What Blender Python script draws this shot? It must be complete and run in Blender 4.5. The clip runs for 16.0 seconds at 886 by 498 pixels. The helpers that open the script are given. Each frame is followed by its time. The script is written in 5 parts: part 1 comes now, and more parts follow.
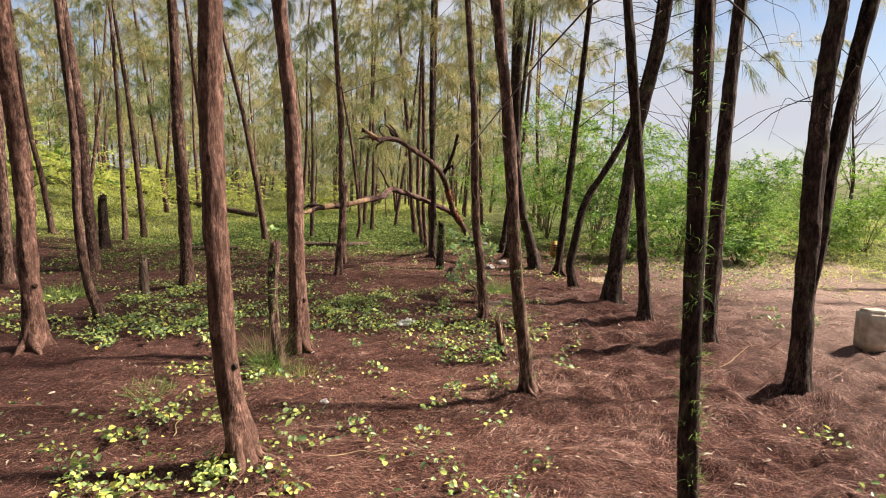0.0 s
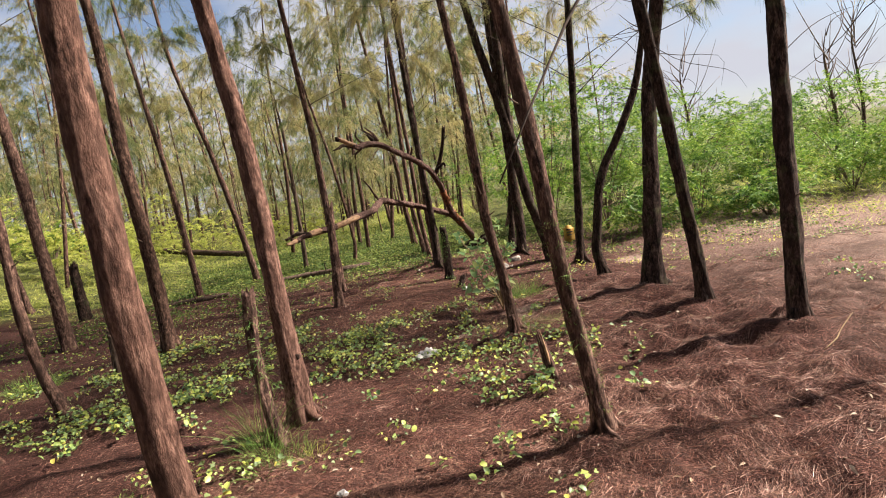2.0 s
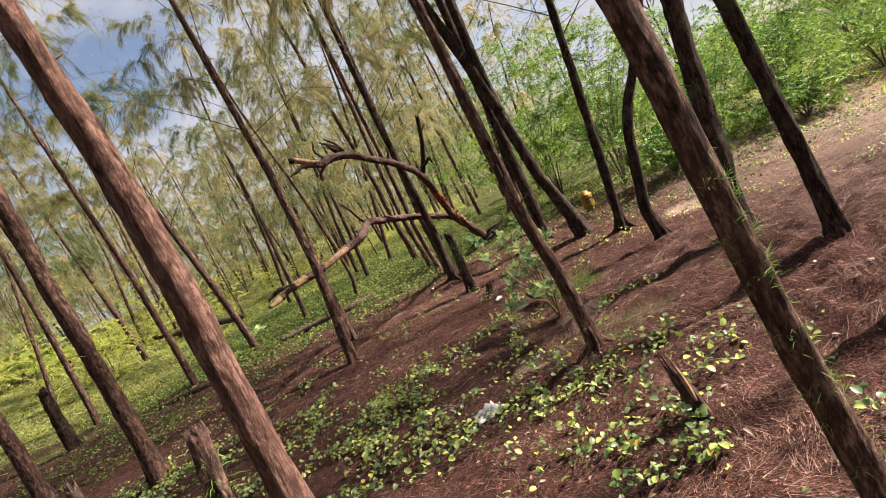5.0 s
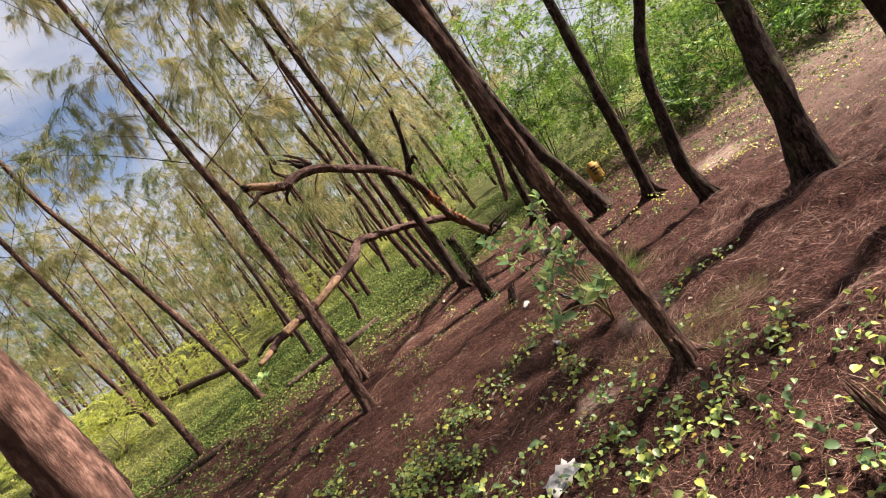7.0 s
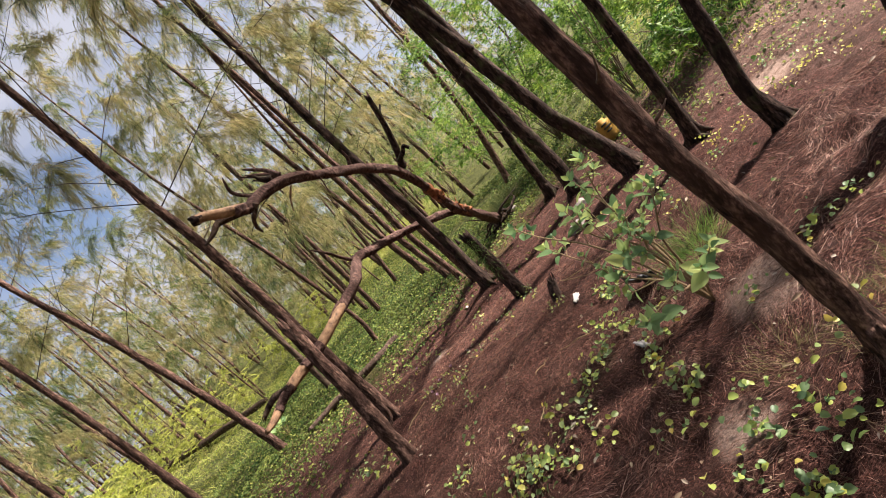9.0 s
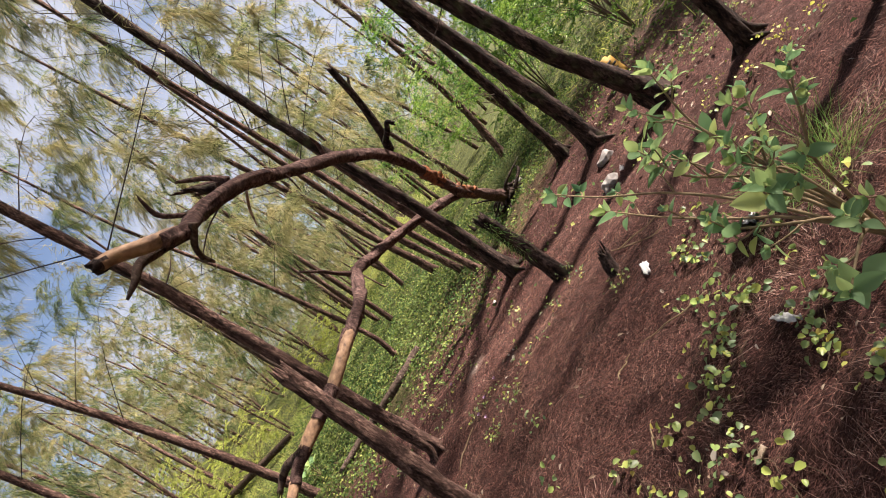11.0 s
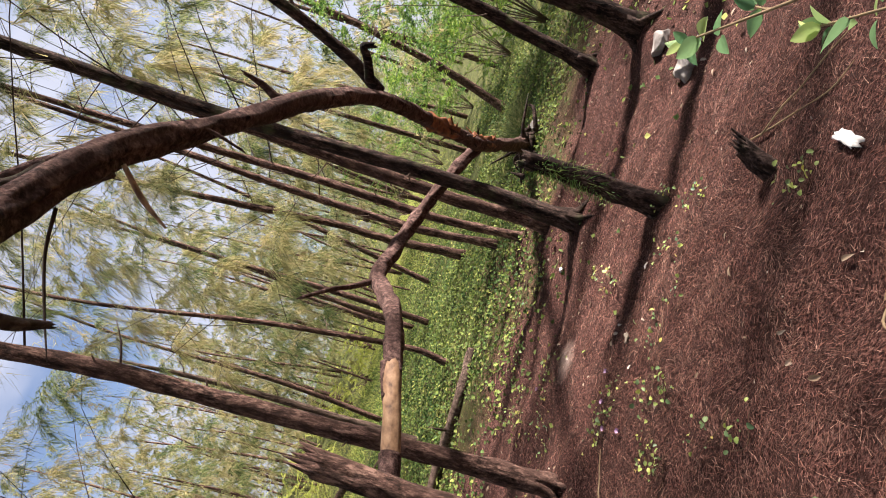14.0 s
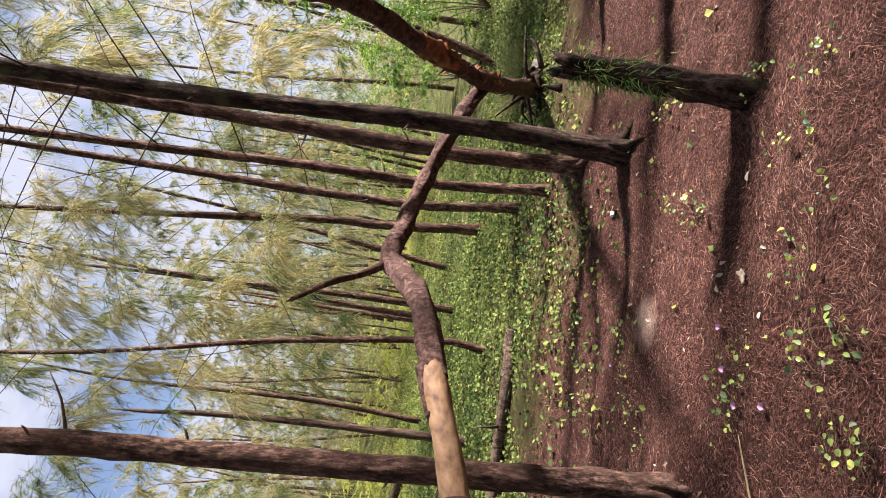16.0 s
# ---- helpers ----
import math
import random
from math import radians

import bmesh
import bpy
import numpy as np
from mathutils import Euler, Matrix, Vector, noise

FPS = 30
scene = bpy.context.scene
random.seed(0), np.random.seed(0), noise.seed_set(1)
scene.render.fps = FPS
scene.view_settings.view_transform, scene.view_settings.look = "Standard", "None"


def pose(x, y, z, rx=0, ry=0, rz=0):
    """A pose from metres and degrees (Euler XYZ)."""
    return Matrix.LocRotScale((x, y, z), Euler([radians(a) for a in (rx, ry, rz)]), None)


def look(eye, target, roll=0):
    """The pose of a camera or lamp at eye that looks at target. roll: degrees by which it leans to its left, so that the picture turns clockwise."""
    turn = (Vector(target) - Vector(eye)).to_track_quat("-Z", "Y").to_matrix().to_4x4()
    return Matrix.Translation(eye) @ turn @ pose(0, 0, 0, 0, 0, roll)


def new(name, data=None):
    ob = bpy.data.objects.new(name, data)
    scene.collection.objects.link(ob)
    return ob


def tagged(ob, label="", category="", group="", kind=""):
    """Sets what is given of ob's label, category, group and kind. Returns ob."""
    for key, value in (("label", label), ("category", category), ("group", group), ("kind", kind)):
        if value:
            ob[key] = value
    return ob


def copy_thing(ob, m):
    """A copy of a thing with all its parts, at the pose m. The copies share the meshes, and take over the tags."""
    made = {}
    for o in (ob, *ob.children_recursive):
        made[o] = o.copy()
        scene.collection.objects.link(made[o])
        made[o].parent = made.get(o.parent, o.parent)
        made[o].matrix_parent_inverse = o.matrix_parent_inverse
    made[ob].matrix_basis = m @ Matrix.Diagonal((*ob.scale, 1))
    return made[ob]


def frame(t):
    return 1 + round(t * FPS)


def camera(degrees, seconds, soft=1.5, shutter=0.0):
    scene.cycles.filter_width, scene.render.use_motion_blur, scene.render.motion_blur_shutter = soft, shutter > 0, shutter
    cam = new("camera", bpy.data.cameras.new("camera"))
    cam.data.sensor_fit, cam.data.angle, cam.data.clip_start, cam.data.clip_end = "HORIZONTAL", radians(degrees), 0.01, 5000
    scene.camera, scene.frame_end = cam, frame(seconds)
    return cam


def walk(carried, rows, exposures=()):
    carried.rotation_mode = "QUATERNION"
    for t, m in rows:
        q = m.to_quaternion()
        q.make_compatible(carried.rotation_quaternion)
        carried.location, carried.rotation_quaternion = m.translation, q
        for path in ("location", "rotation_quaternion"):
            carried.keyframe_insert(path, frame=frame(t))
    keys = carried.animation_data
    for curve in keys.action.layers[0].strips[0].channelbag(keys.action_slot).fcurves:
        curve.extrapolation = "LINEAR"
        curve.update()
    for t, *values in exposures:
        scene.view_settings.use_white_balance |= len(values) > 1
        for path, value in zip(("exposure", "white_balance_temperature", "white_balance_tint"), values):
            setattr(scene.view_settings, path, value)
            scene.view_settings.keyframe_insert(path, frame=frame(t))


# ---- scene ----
cam = camera(75.0, 16.0, soft=1.0)
PATH = [
    (0.0, 0.0, 0.0, 1.546, 82.97, -0.8, 0.09),
    (0.5, -0.021, 0.25, 1.535, 83.07, 1.79, -0.23),
    (1.0, -0.039, 0.49, 1.523, 83.08, 4.35, -0.55),
    (1.5, -0.06, 0.737, 1.512, 83.06, 6.89, -0.8),
    (2.0, -0.079, 0.984, 1.511, 83.13, 9.41, -1.12),
    (2.5, -0.092, 1.234, 1.505, 83.15, 11.85, -1.53),
    (3.0, -0.118, 1.484, 1.5, 83.12, 14.41, -1.95),
    (3.5, -0.164, 1.734, 1.495, 83.03, 16.99, -2.3),
    (4.0, -0.2, 1.977, 1.495, 82.94, 19.59, -2.68),
    (6.5, -0.232, 3.213, 1.51, 81.8, 32.74, -5.08),
    (7.0, -0.24, 3.466, 1.517, 81.43, 35.28, -5.64),
    (7.5, -0.261, 3.722, 1.523, 80.99, 37.85, -6.15),
    (8.0, -0.277, 3.974, 1.531, 80.59, 40.45, -6.68),
    (8.5, -0.29, 4.217, 1.531, 79.99, 43.08, -7.45),
    (9.0, -0.316, 4.468, 1.53, 79.39, 45.78, -8.18),
    (11.5, -0.415, 5.687, 1.502, 74.45, 59.02, -13.3),
    (12.0, -0.438, 5.923, 1.511, 73.43, 61.59, -14.3),
    (12.5, -0.453, 6.142, 1.511, 72.1, 64.08, -15.71),
    (13.0, -0.486, 6.347, 1.504, 70.53, 66.52, -17.3),
    (13.5, -0.535, 6.549, 1.487, 68.61, 68.88, -19.22),
    (14.0, -0.582, 6.753, 1.468, 66.41, 71.13, -21.36),
    (14.5, -0.623, 6.96, 1.449, 63.44, 73.33, -24.23),
    (15.0, -0.659, 7.165, 1.439, 59.35, 75.6, -28.2),
    (15.5, -0.705, 7.371, 1.435, 53.8, 77.85, -33.59),
    (16.0, -0.752, 7.567, 1.43, 46.24, 79.89, -41.04),
]
# exposure and white balance drift a little along the way
walk(cam, [(t, pose(x, y, z, rx, ry, rz)) for t, x, y, z, rx, ry, rz in PATH],
     [(0.0, 2.0, 6380, 14), (8.0, 2.05, 6300, 17), (12.0, 2.14, 6000, 17), (16.0, 2.26, 5980, 18)])

# world, sun and exposure
SUN_TO = Vector((0.74, 0.10, 0.67)).normalized()
world = bpy.data.worlds.new("sky")
scene.world = world
world.use_nodes = True
wn, wl = world.node_tree.nodes, world.node_tree.links
sky = wn.new("ShaderNodeTexSky")
sky.sky_type = "NISHITA"
sky.sun_disc = False
sky.sun_elevation = math.asin(SUN_TO.z)
sky.sun_rotation = math.atan2(SUN_TO.x, SUN_TO.y)
wtc = wn.new("ShaderNodeTexCoord")
wmap = wn.new("ShaderNodeMapping")
wmap.inputs["Scale"].default_value = (1.0, 1.0, 2.6)
wnoise = wn.new("ShaderNodeTexNoise")
wnoise.inputs["Scale"].default_value = 2.2
wnoise.inputs["Detail"].default_value = 7
wramp = wn.new("ShaderNodeValToRGB")
wramp.color_ramp.elements[0].position, wramp.color_ramp.elements[1].position = 0.40, 0.56
wramp.color_ramp.elements[0].color = (0.1, 0.1, 0.1, 1)
wmix = wn.new("ShaderNodeMix")
wmix.data_type = "RGBA"
wmix.inputs["B"].default_value = (4.9, 5.05, 5.4, 1)
wl.new(wtc.outputs["Generated"], wmap.inputs["Vector"])
wl.new(wmap.outputs["Vector"], wnoise.inputs["Vector"])
wl.new(wnoise.outputs["Fac"], wramp.inputs["Fac"])
wl.new(wramp.outputs["Color"], wmix.inputs["Factor"])
wl.new(sky.outputs["Color"], wmix.inputs["A"])
wl.new(wmix.outputs["Result"], wn["Background"].inputs["Color"])
wn["Background"].inputs["Strength"].default_value = 0.034

sun_data = bpy.data.lights.new("sun", "SUN")
sun_data.energy, sun_data.angle, sun_data.color = 5.0, radians(5.5), (1.0, 0.90, 0.75)
sun = new("sun", sun_data)
sun.matrix_world = look(SUN_TO * 60, (0, 0, 0))


# materials
class Nodes:
    """A small node-tree writer."""

    def __init__(self, name):
        self.mat = bpy.data.materials.new(name)
        self.mat.use_nodes = True
        self.tree = self.mat.node_tree
        self.bsdf = self.tree.nodes["Principled BSDF"]
        self.out = self.tree.nodes["Material Output"]

    def add(self, kind, **values):
        node = self.tree.nodes.new(kind)
        for key, value in values.items():
            node.inputs[key.replace("_", " ")].default_value = value
        return node

    def link(self, a, b):
        self.tree.links.new(a, b)

    def noise(self, vector, scale, detail=5, rough=0.55):
        node = self.add("ShaderNodeTexNoise", Scale=scale, Detail=detail, Roughness=rough)
        if vector:
            self.link(vector, node.inputs["Vector"])
        return node.outputs["Fac"]

    def mapped(self, vector, scale):
        node = self.add("ShaderNodeMapping", Scale=scale)
        self.link(vector, node.inputs["Vector"])
        return node.outputs["Vector"]

    def ramp(self, fac, *stops):
        node = self.add("ShaderNodeValToRGB")
        el = node.color_ramp.elements
        while len(el) < len(stops):
            el.new(0.5)
        for e, (pos, col) in zip(el, stops):
            e.position, e.color = pos, (*col, 1) if len(col) == 3 else col
        self.link(fac, node.inputs["Fac"])
        return node.outputs["Color"]

    def mix(self, fac, a, b, blend="MIX"):
        node = self.add("ShaderNodeMix")
        node.data_type, node.blend_type = "RGBA", blend
        for value, key in ((fac, "Factor"), (a, "A"), (b, "B")):
            if isinstance(value, (int, float)):
                node.inputs[key].default_value = value
            elif isinstance(value, tuple):
                node.inputs[key].default_value = (*value, 1)
            else:
                self.link(value, node.inputs[key])
        return node.outputs["Result"]

    def bump(self, height, strength, distance):
        node = self.add("ShaderNodeBump", Strength=strength, Distance=distance)
        self.link(height, node.inputs["Height"])
        self.link(node.outputs["Normal"], self.bsdf.inputs["Normal"])

    def finish(self, color, rough=0.85, spec=0.25):
        if isinstance(color, tuple):
            self.bsdf.inputs["Base Color"].default_value = (*color, 1)
        else:
            self.link(color, self.bsdf.inputs["Base Color"])
        self.bsdf.inputs["Roughness"].default_value = rough
        self.bsdf.inputs["Specular IOR Level"].default_value = spec
        return self.mat

    def translucent(self, color, amount, tint=1.0):
        tr = self.add("ShaderNodeBsdfTranslucent")
        self.link(color, tr.inputs["Color"])
        ms = self.add("ShaderNodeMixShader", Fac=amount)
        self.link(self.bsdf.outputs["BSDF"], ms.inputs[1])
        self.link(tr.outputs["BSDF"], ms.inputs[2])
        self.link(ms.outputs["Shader"], self.out.inputs["Surface"])
        return self.mat


def bark_material(name, stretch, light, mid, dark, moss=0.0, cracks=0.22, spread=0.11):
    n = Nodes(name)
    tc = n.add("ShaderNodeTexCoord").outputs["Object"]
    info = n.add("ShaderNodeObjectInfo").outputs["Random"]
    fine = n.noise(n.mapped(tc, (75, 75, 75 * stretch)), 1.0, 10, 0.75)
    flake = n.noise(n.mapped(tc, (24, 24, 24 * stretch * 1.3)), 1.0, 7, 0.7)
    crack = n.noise(n.mapped(tc, (34, 34, 34 * stretch * 0.6)), 1.0, 6, 0.65)
    broad = n.noise(n.mapped(tc, (7, 7, 3.5)), 1.0, 6)
    both = n.mix(0.5, fine, flake)
    col = n.ramp(both, (0.5 - spread, dark), (0.50, mid), (0.5 + spread, light))
    col = n.mix(n.ramp(crack, (0.40, (cracks, cracks, cracks)), (0.50, (1, 1, 1))), tuple(c * 0.35 for c in dark), col)
    col = n.mix(n.ramp(broad, (0.42, (0, 0, 0)), (0.58, (0.9, 0.9, 0.9))), col, n.mix(0.6, col, tuple(c * 0.7 for c in mid)))
    col = n.mix(1.0, col, n.ramp(info, (0.0, (0.72, 0.66, 0.62)), (1.0, (1.05, 1.0, 1.0))), "MULTIPLY")
    if moss:
        patch = n.ramp(n.noise(tc, 7.0, 5), (0.55, (0, 0, 0)), (0.72, (moss, moss, moss)))
        col = n.mix(patch, col, (0.10, 0.12, 0.05))
    n.bump(n.mix(0.5, both, crack), 1.0, 0.022)
    return n.finish(col, 0.92, 0.12)


def leaf_material(name, stops, through_light=0.35, rough=0.55, spec=0.3, other=None, clump=0.9):
    n = Nodes(name)
    geo = n.add("ShaderNodeNewGeometry")
    info = n.add("ShaderNodeObjectInfo").outputs["Random"]
    add = n.add("ShaderNodeMath")
    add.operation = "ADD"
    n.link(geo.outputs["Random Per Island"], add.inputs[0])
    n.link(info, add.inputs[1])
    frac = n.add("ShaderNodeMath")
    frac.operation = "FRACT"
    n.link(add.outputs["Value"], frac.inputs[0])
    col = n.ramp(frac.outputs["Value"], *stops)
    big = n.noise(geo.outputs["Position"], clump, 4)
    if other:
        col = n.mix(n.ramp(big, (0.42, (0, 0, 0)), (0.56, (1, 1, 1))), col, n.ramp(frac.outputs["Value"], *other))
    else:
        col = n.mix(n.ramp(big, (0.35, (0, 0, 0)), (0.7, (0.45, 0.45, 0.45))), col, n.mix(0.5, col, stops[-1][1]))
    n.finish(col, rough, spec)
    return n.translucent(col, through_light)


BARK = bark_material("casuarina_bark", 0.34, (0.29, 0.189, 0.147), (0.092, 0.0545, 0.0425), (0.0129, 0.00828, 0.00644), 0.0, 0.25, 0.085)
BARK_PALE = bark_material("pinkish_tan_bark", 0.36, (0.33, 0.205, 0.162), (0.128, 0.072, 0.055), (0.0150, 0.0085, 0.0068), 0.0, 0.3, 0.11)
# mossy bark, its base also lowered to carry the dark of shaded trunk sides
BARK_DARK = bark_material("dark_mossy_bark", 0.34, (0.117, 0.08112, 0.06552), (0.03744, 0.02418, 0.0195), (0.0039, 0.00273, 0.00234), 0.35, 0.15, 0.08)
BARK_LOG = bark_material("smooth_purple_brown_bark", 0.8, (0.228, 0.152, 0.129), (0.101, 0.0605, 0.0515), (0.0190, 0.0112, 0.0095), 0.0, 0.4, 0.09)
BARK_GREY = bark_material("weathered_grey_wood", 0.2, (0.2028, 0.156, 0.1248), (0.0975, 0.06864, 0.05148), (0.0234, 0.0156, 0.01248))


def wood_material(name, light, mid, dark):
    n = Nodes(name)
    tc = n.add("ShaderNodeTexCoord").outputs["Object"]
    f = n.noise(n.mapped(tc, (30, 9, 30)), 1.0, 6)
    n.bump(f, 0.5, 0.01)
    return n.finish(n.ramp(f, (0.3, dark), (0.5, mid), (0.68, light)), 0.7, 0.3)


PALE_WOOD = wood_material("pale_bare_wood", (0.3588, 0.2262, 0.1287), (0.2496, 0.1443, 0.078), (0.0936, 0.0507, 0.02964))
ORANGE_WOOD = wood_material("orange_torn_wood", (0.312, 0.117, 0.039), (0.1716, 0.0585, 0.0234), (0.0234, 0.01248, 0.00936))
# besides olive and tan, the stops paint deep shade and sunlit clumps
NEEDLES = leaf_material("casuarina_needles", [(0.0, (0.022, 0.038, 0.018)), (0.5, (0.095, 0.137, 0.047)), (1.0, (0.29, 0.32, 0.11))], 0.55, 0.55, 0.2, [(0.0, (0.0877, 0.0829, 0.0341)), (0.45, (0.32, 0.293, 0.115)), (0.8, (0.47, 0.40, 0.19)), (1.0, (0.37, 0.263, 0.156))], 0.75)
NEEDLES_GREEN = leaf_material("fresh_green_needles", [(0.0, (0.05, 0.13, 0.025)), (0.5, (0.12, 0.24, 0.045)), (1.0, (0.28, 0.35, 0.09))], 0.4)
SHRUB_LEAF = leaf_material("feathery_green_leaflets", [(0.0, (0.013, 0.042, 0.009)), (0.5, (0.075, 0.172, 0.026)), (1.0, (0.20, 0.32, 0.052))], 0.38, 0.55, 0.3, [(0.0, (0.04, 0.10, 0.015)), (0.5, (0.18, 0.315, 0.038)), (1.0, (0.36, 0.43, 0.08))], 0.8)
# teal stops paint shaded leaves, the yellow-green ones sunlit leaves, at random
VINE_LEAF = leaf_material("vine_leaf_green", [(0.0, (0.055, 0.125, 0.064)), (0.36, (0.14, 0.24, 0.09)), (0.66, (0.29, 0.40, 0.10)), (0.92, (0.44, 0.49, 0.10)), (1.0, (0.50, 0.38, 0.08))], 0.35, 0.42, 0.45)
YELLOW_LEAF = leaf_material("yellowing_vine_leaf", [(0.0, (0.293, 0.351, 0.0585)), (0.5, (0.488, 0.488, 0.0877)), (1.0, (0.604, 0.526, 0.117))], 0.32, 0.5, 0.3)
CARPET_LEAF = leaf_material("low_vine_carpet_leaf", [(0.0, (0.0195, 0.0439, 0.0127)), (0.5, (0.066, 0.122, 0.032)), (0.85, (0.175, 0.23, 0.05)), (1.0, (0.293, 0.293, 0.078))], 0.3, 0.7, 0.15)
# the two lime stops put sunlit leaves into the grey-green colour
MILK_LEAF = leaf_material("greyish_green_broad_leaf", [(0.0, (0.06, 0.16, 0.075)), (0.5, (0.18, 0.32, 0.15)), (0.75, (0.34, 0.46, 0.17)), (1.0, (0.52, 0.58, 0.2))], 0.45, 0.6, 0.25)
UNDERGROWTH = leaf_material("yellow_green_undergrowth", [(0.0, (0.254, 0.332, 0.0585)), (0.5, (0.429, 0.468, 0.0877)), (1.0, (0.566, 0.546, 0.156))], 0.6)
GRASS = leaf_material("sunlit_grass", [(0.0, (0.214, 0.302, 0.0488)), (0.5, (0.409, 0.458, 0.078)), (0.85, (0.488, 0.488, 0.127)), (1.0, (0.429, 0.341, 0.156))], 0.5)
# darkest stop lowered so the colour carries shade between the needles
LITTER = leaf_material("fallen_needles", [(0.0, (0.008, 0.0035, 0.0027)), (0.4, (0.066, 0.0245, 0.0175)), (0.8, (0.23, 0.088, 0.059)), (1.0, (0.46, 0.28, 0.20))], 0.05, 0.7, 0.3, None, 6.0)

# paler copy of LITTER, sunlight on the wisps painted into its colour
LIT_LITTER = leaf_material("pale_lit_fallen_needles", [(0.0, (0.03, 0.012, 0.009)), (0.4, (0.17, 0.073, 0.053)), (0.8, (0.40, 0.225, 0.17)), (1.0, (0.62, 0.43, 0.34))], 0.05, 0.6, 0.35, None, 6.0)


def ground_material():
    n = Nodes("needle_covered_sand")
    pos = n.add("ShaderNodeNewGeometry").outputs["Position"]
    sep = n.add("ShaderNodeSeparateXYZ")
    n.link(pos, sep.inputs[0])
    fine = n.noise(n.mapped(pos, (70, 150, 70)), 1.0, 6, 0.7)
    mid = n.noise(pos, 9.0, 6, 0.65)
    broad = n.noise(pos, 0.9, 5)
    # near-black gaps and dark blotches paint shaded hollows into the litter colour
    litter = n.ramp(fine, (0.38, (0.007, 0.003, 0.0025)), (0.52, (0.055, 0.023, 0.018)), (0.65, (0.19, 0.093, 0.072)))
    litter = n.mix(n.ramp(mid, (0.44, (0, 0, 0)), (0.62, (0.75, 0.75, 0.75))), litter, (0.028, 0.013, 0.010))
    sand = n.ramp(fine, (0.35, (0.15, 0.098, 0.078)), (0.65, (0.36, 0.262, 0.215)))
    col = n.mix(n.ramp(broad, (0.70, (0, 0, 0)), (0.82, (0.4, 0.4, 0.4))), litter, sand)
    seaward = n.add("ShaderNodeMapRange")
    seaward.inputs["From Min"].default_value, seaward.inputs["From Max"].default_value, seaward.inputs["To Max"].default_value = 2.2, 5.0, 0.6
    n.link(sep.outputs["X"], seaward.inputs["Value"])
    col = n.mix(seaward.outputs["Result"], col, sand)
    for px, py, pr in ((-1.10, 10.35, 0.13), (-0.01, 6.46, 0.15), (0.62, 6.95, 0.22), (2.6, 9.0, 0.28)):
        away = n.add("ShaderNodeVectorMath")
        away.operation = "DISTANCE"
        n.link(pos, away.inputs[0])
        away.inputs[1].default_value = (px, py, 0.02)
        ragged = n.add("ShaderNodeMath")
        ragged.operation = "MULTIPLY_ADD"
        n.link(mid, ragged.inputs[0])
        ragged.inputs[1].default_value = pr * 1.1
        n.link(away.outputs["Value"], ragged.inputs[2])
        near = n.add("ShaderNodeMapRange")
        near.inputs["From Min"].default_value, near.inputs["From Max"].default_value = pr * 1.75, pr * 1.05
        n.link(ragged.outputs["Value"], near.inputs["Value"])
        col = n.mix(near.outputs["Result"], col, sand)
    green = n.ramp(n.noise(pos, 5.0, 6), (0.3, (0.0234, 0.0234, 0.01092)), (0.5, (0.0585, 0.0663, 0.0195)), (0.7, (0.1326, 0.1287, 0.039)))
    wob = n.add("ShaderNodeMath")
    wob.operation = "MULTIPLY_ADD"
    n.link(n.noise(pos, 0.8, 5), wob.inputs[0])
    wob.inputs[1].default_value = 5.0
    n.link(sep.outputs["Y"], wob.inputs[2])
    far = n.add("ShaderNodeMapRange")
    far.inputs["From Min"].default_value, far.inputs["From Max"].default_value = 14.2, 16.0
    n.link(wob.outputs["Value"], far.inputs["Value"])
    wobx = n.add("ShaderNodeMath")
    wobx.operation = "MULTIPLY_ADD"
    n.link(n.noise(pos, 0.6, 5), wobx.inputs[0])
    wobx.inputs[1].default_value = 5.0
    n.link(sep.outputs["X"], wobx.inputs[2])
    side = n.add("ShaderNodeMapRange")
    side.inputs["From Min"].default_value, side.inputs["From Max"].default_value = 9.4, 10.8
    n.link(wobx.outputs["Value"], side.inputs["Value"])
    both = n.add("ShaderNodeMath")
    both.operation = "MAXIMUM"
    n.link(far.outputs["Result"], both.inputs[0])
    n.link(side.outputs["Result"], both.inputs[1])
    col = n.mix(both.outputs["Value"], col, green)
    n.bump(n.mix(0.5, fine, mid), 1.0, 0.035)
    return n.finish(col, 0.95, 0.1)


GROUND = ground_material()


def plain(name, color, rough=0.8, spec=0.3, grain=14.0, vary=0.25):
    n = Nodes(name)
    tc = n.add("ShaderNodeTexCoord").outputs["Object"]
    f = n.noise(tc, grain, 6)
    n.bump(f, 0.4, 0.01)
    return n.finish(n.ramp(f, (0.3, tuple(c * (1 - vary) for c in color)), (0.7, tuple(min(1, c * (1 + vary)) for c in color))), rough, spec)


CONCRETE = plain("stained_concrete", (0.34, 0.285, 0.225), 0.95, 0.15, 11.0, 0.35)
YELLOW_PAINT = plain("faded_yellow_paint", (0.3276, 0.1872, 0.0351), 0.7, 0.3, 8.0, 0.3)
BLACK_PAINT = plain("black_marking", (0.0234, 0.02184, 0.0195))
WHITE_FOAM = plain("dirty_white_foam", (0.48, 0.46, 0.43), 0.8, 0.3, 25.0, 0.15)
STONE = plain("pale_grey_stone", (0.2106, 0.1872, 0.1677), 0.9, 0.2, 16.0, 0.4)
BLACK_BAG = plain("dark_plastic", (0.0234, 0.0234, 0.0273), 0.35, 0.5, 9.0, 0.4)
PETAL = plain("lilac_petal", (0.3588, 0.2184, 0.3276), 0.6, 0.3, 20.0, 0.1)
RUNNER = plain("brown_runner_stem", (0.1014, 0.0663, 0.039), 0.85, 0.2, 30.0, 0.3)
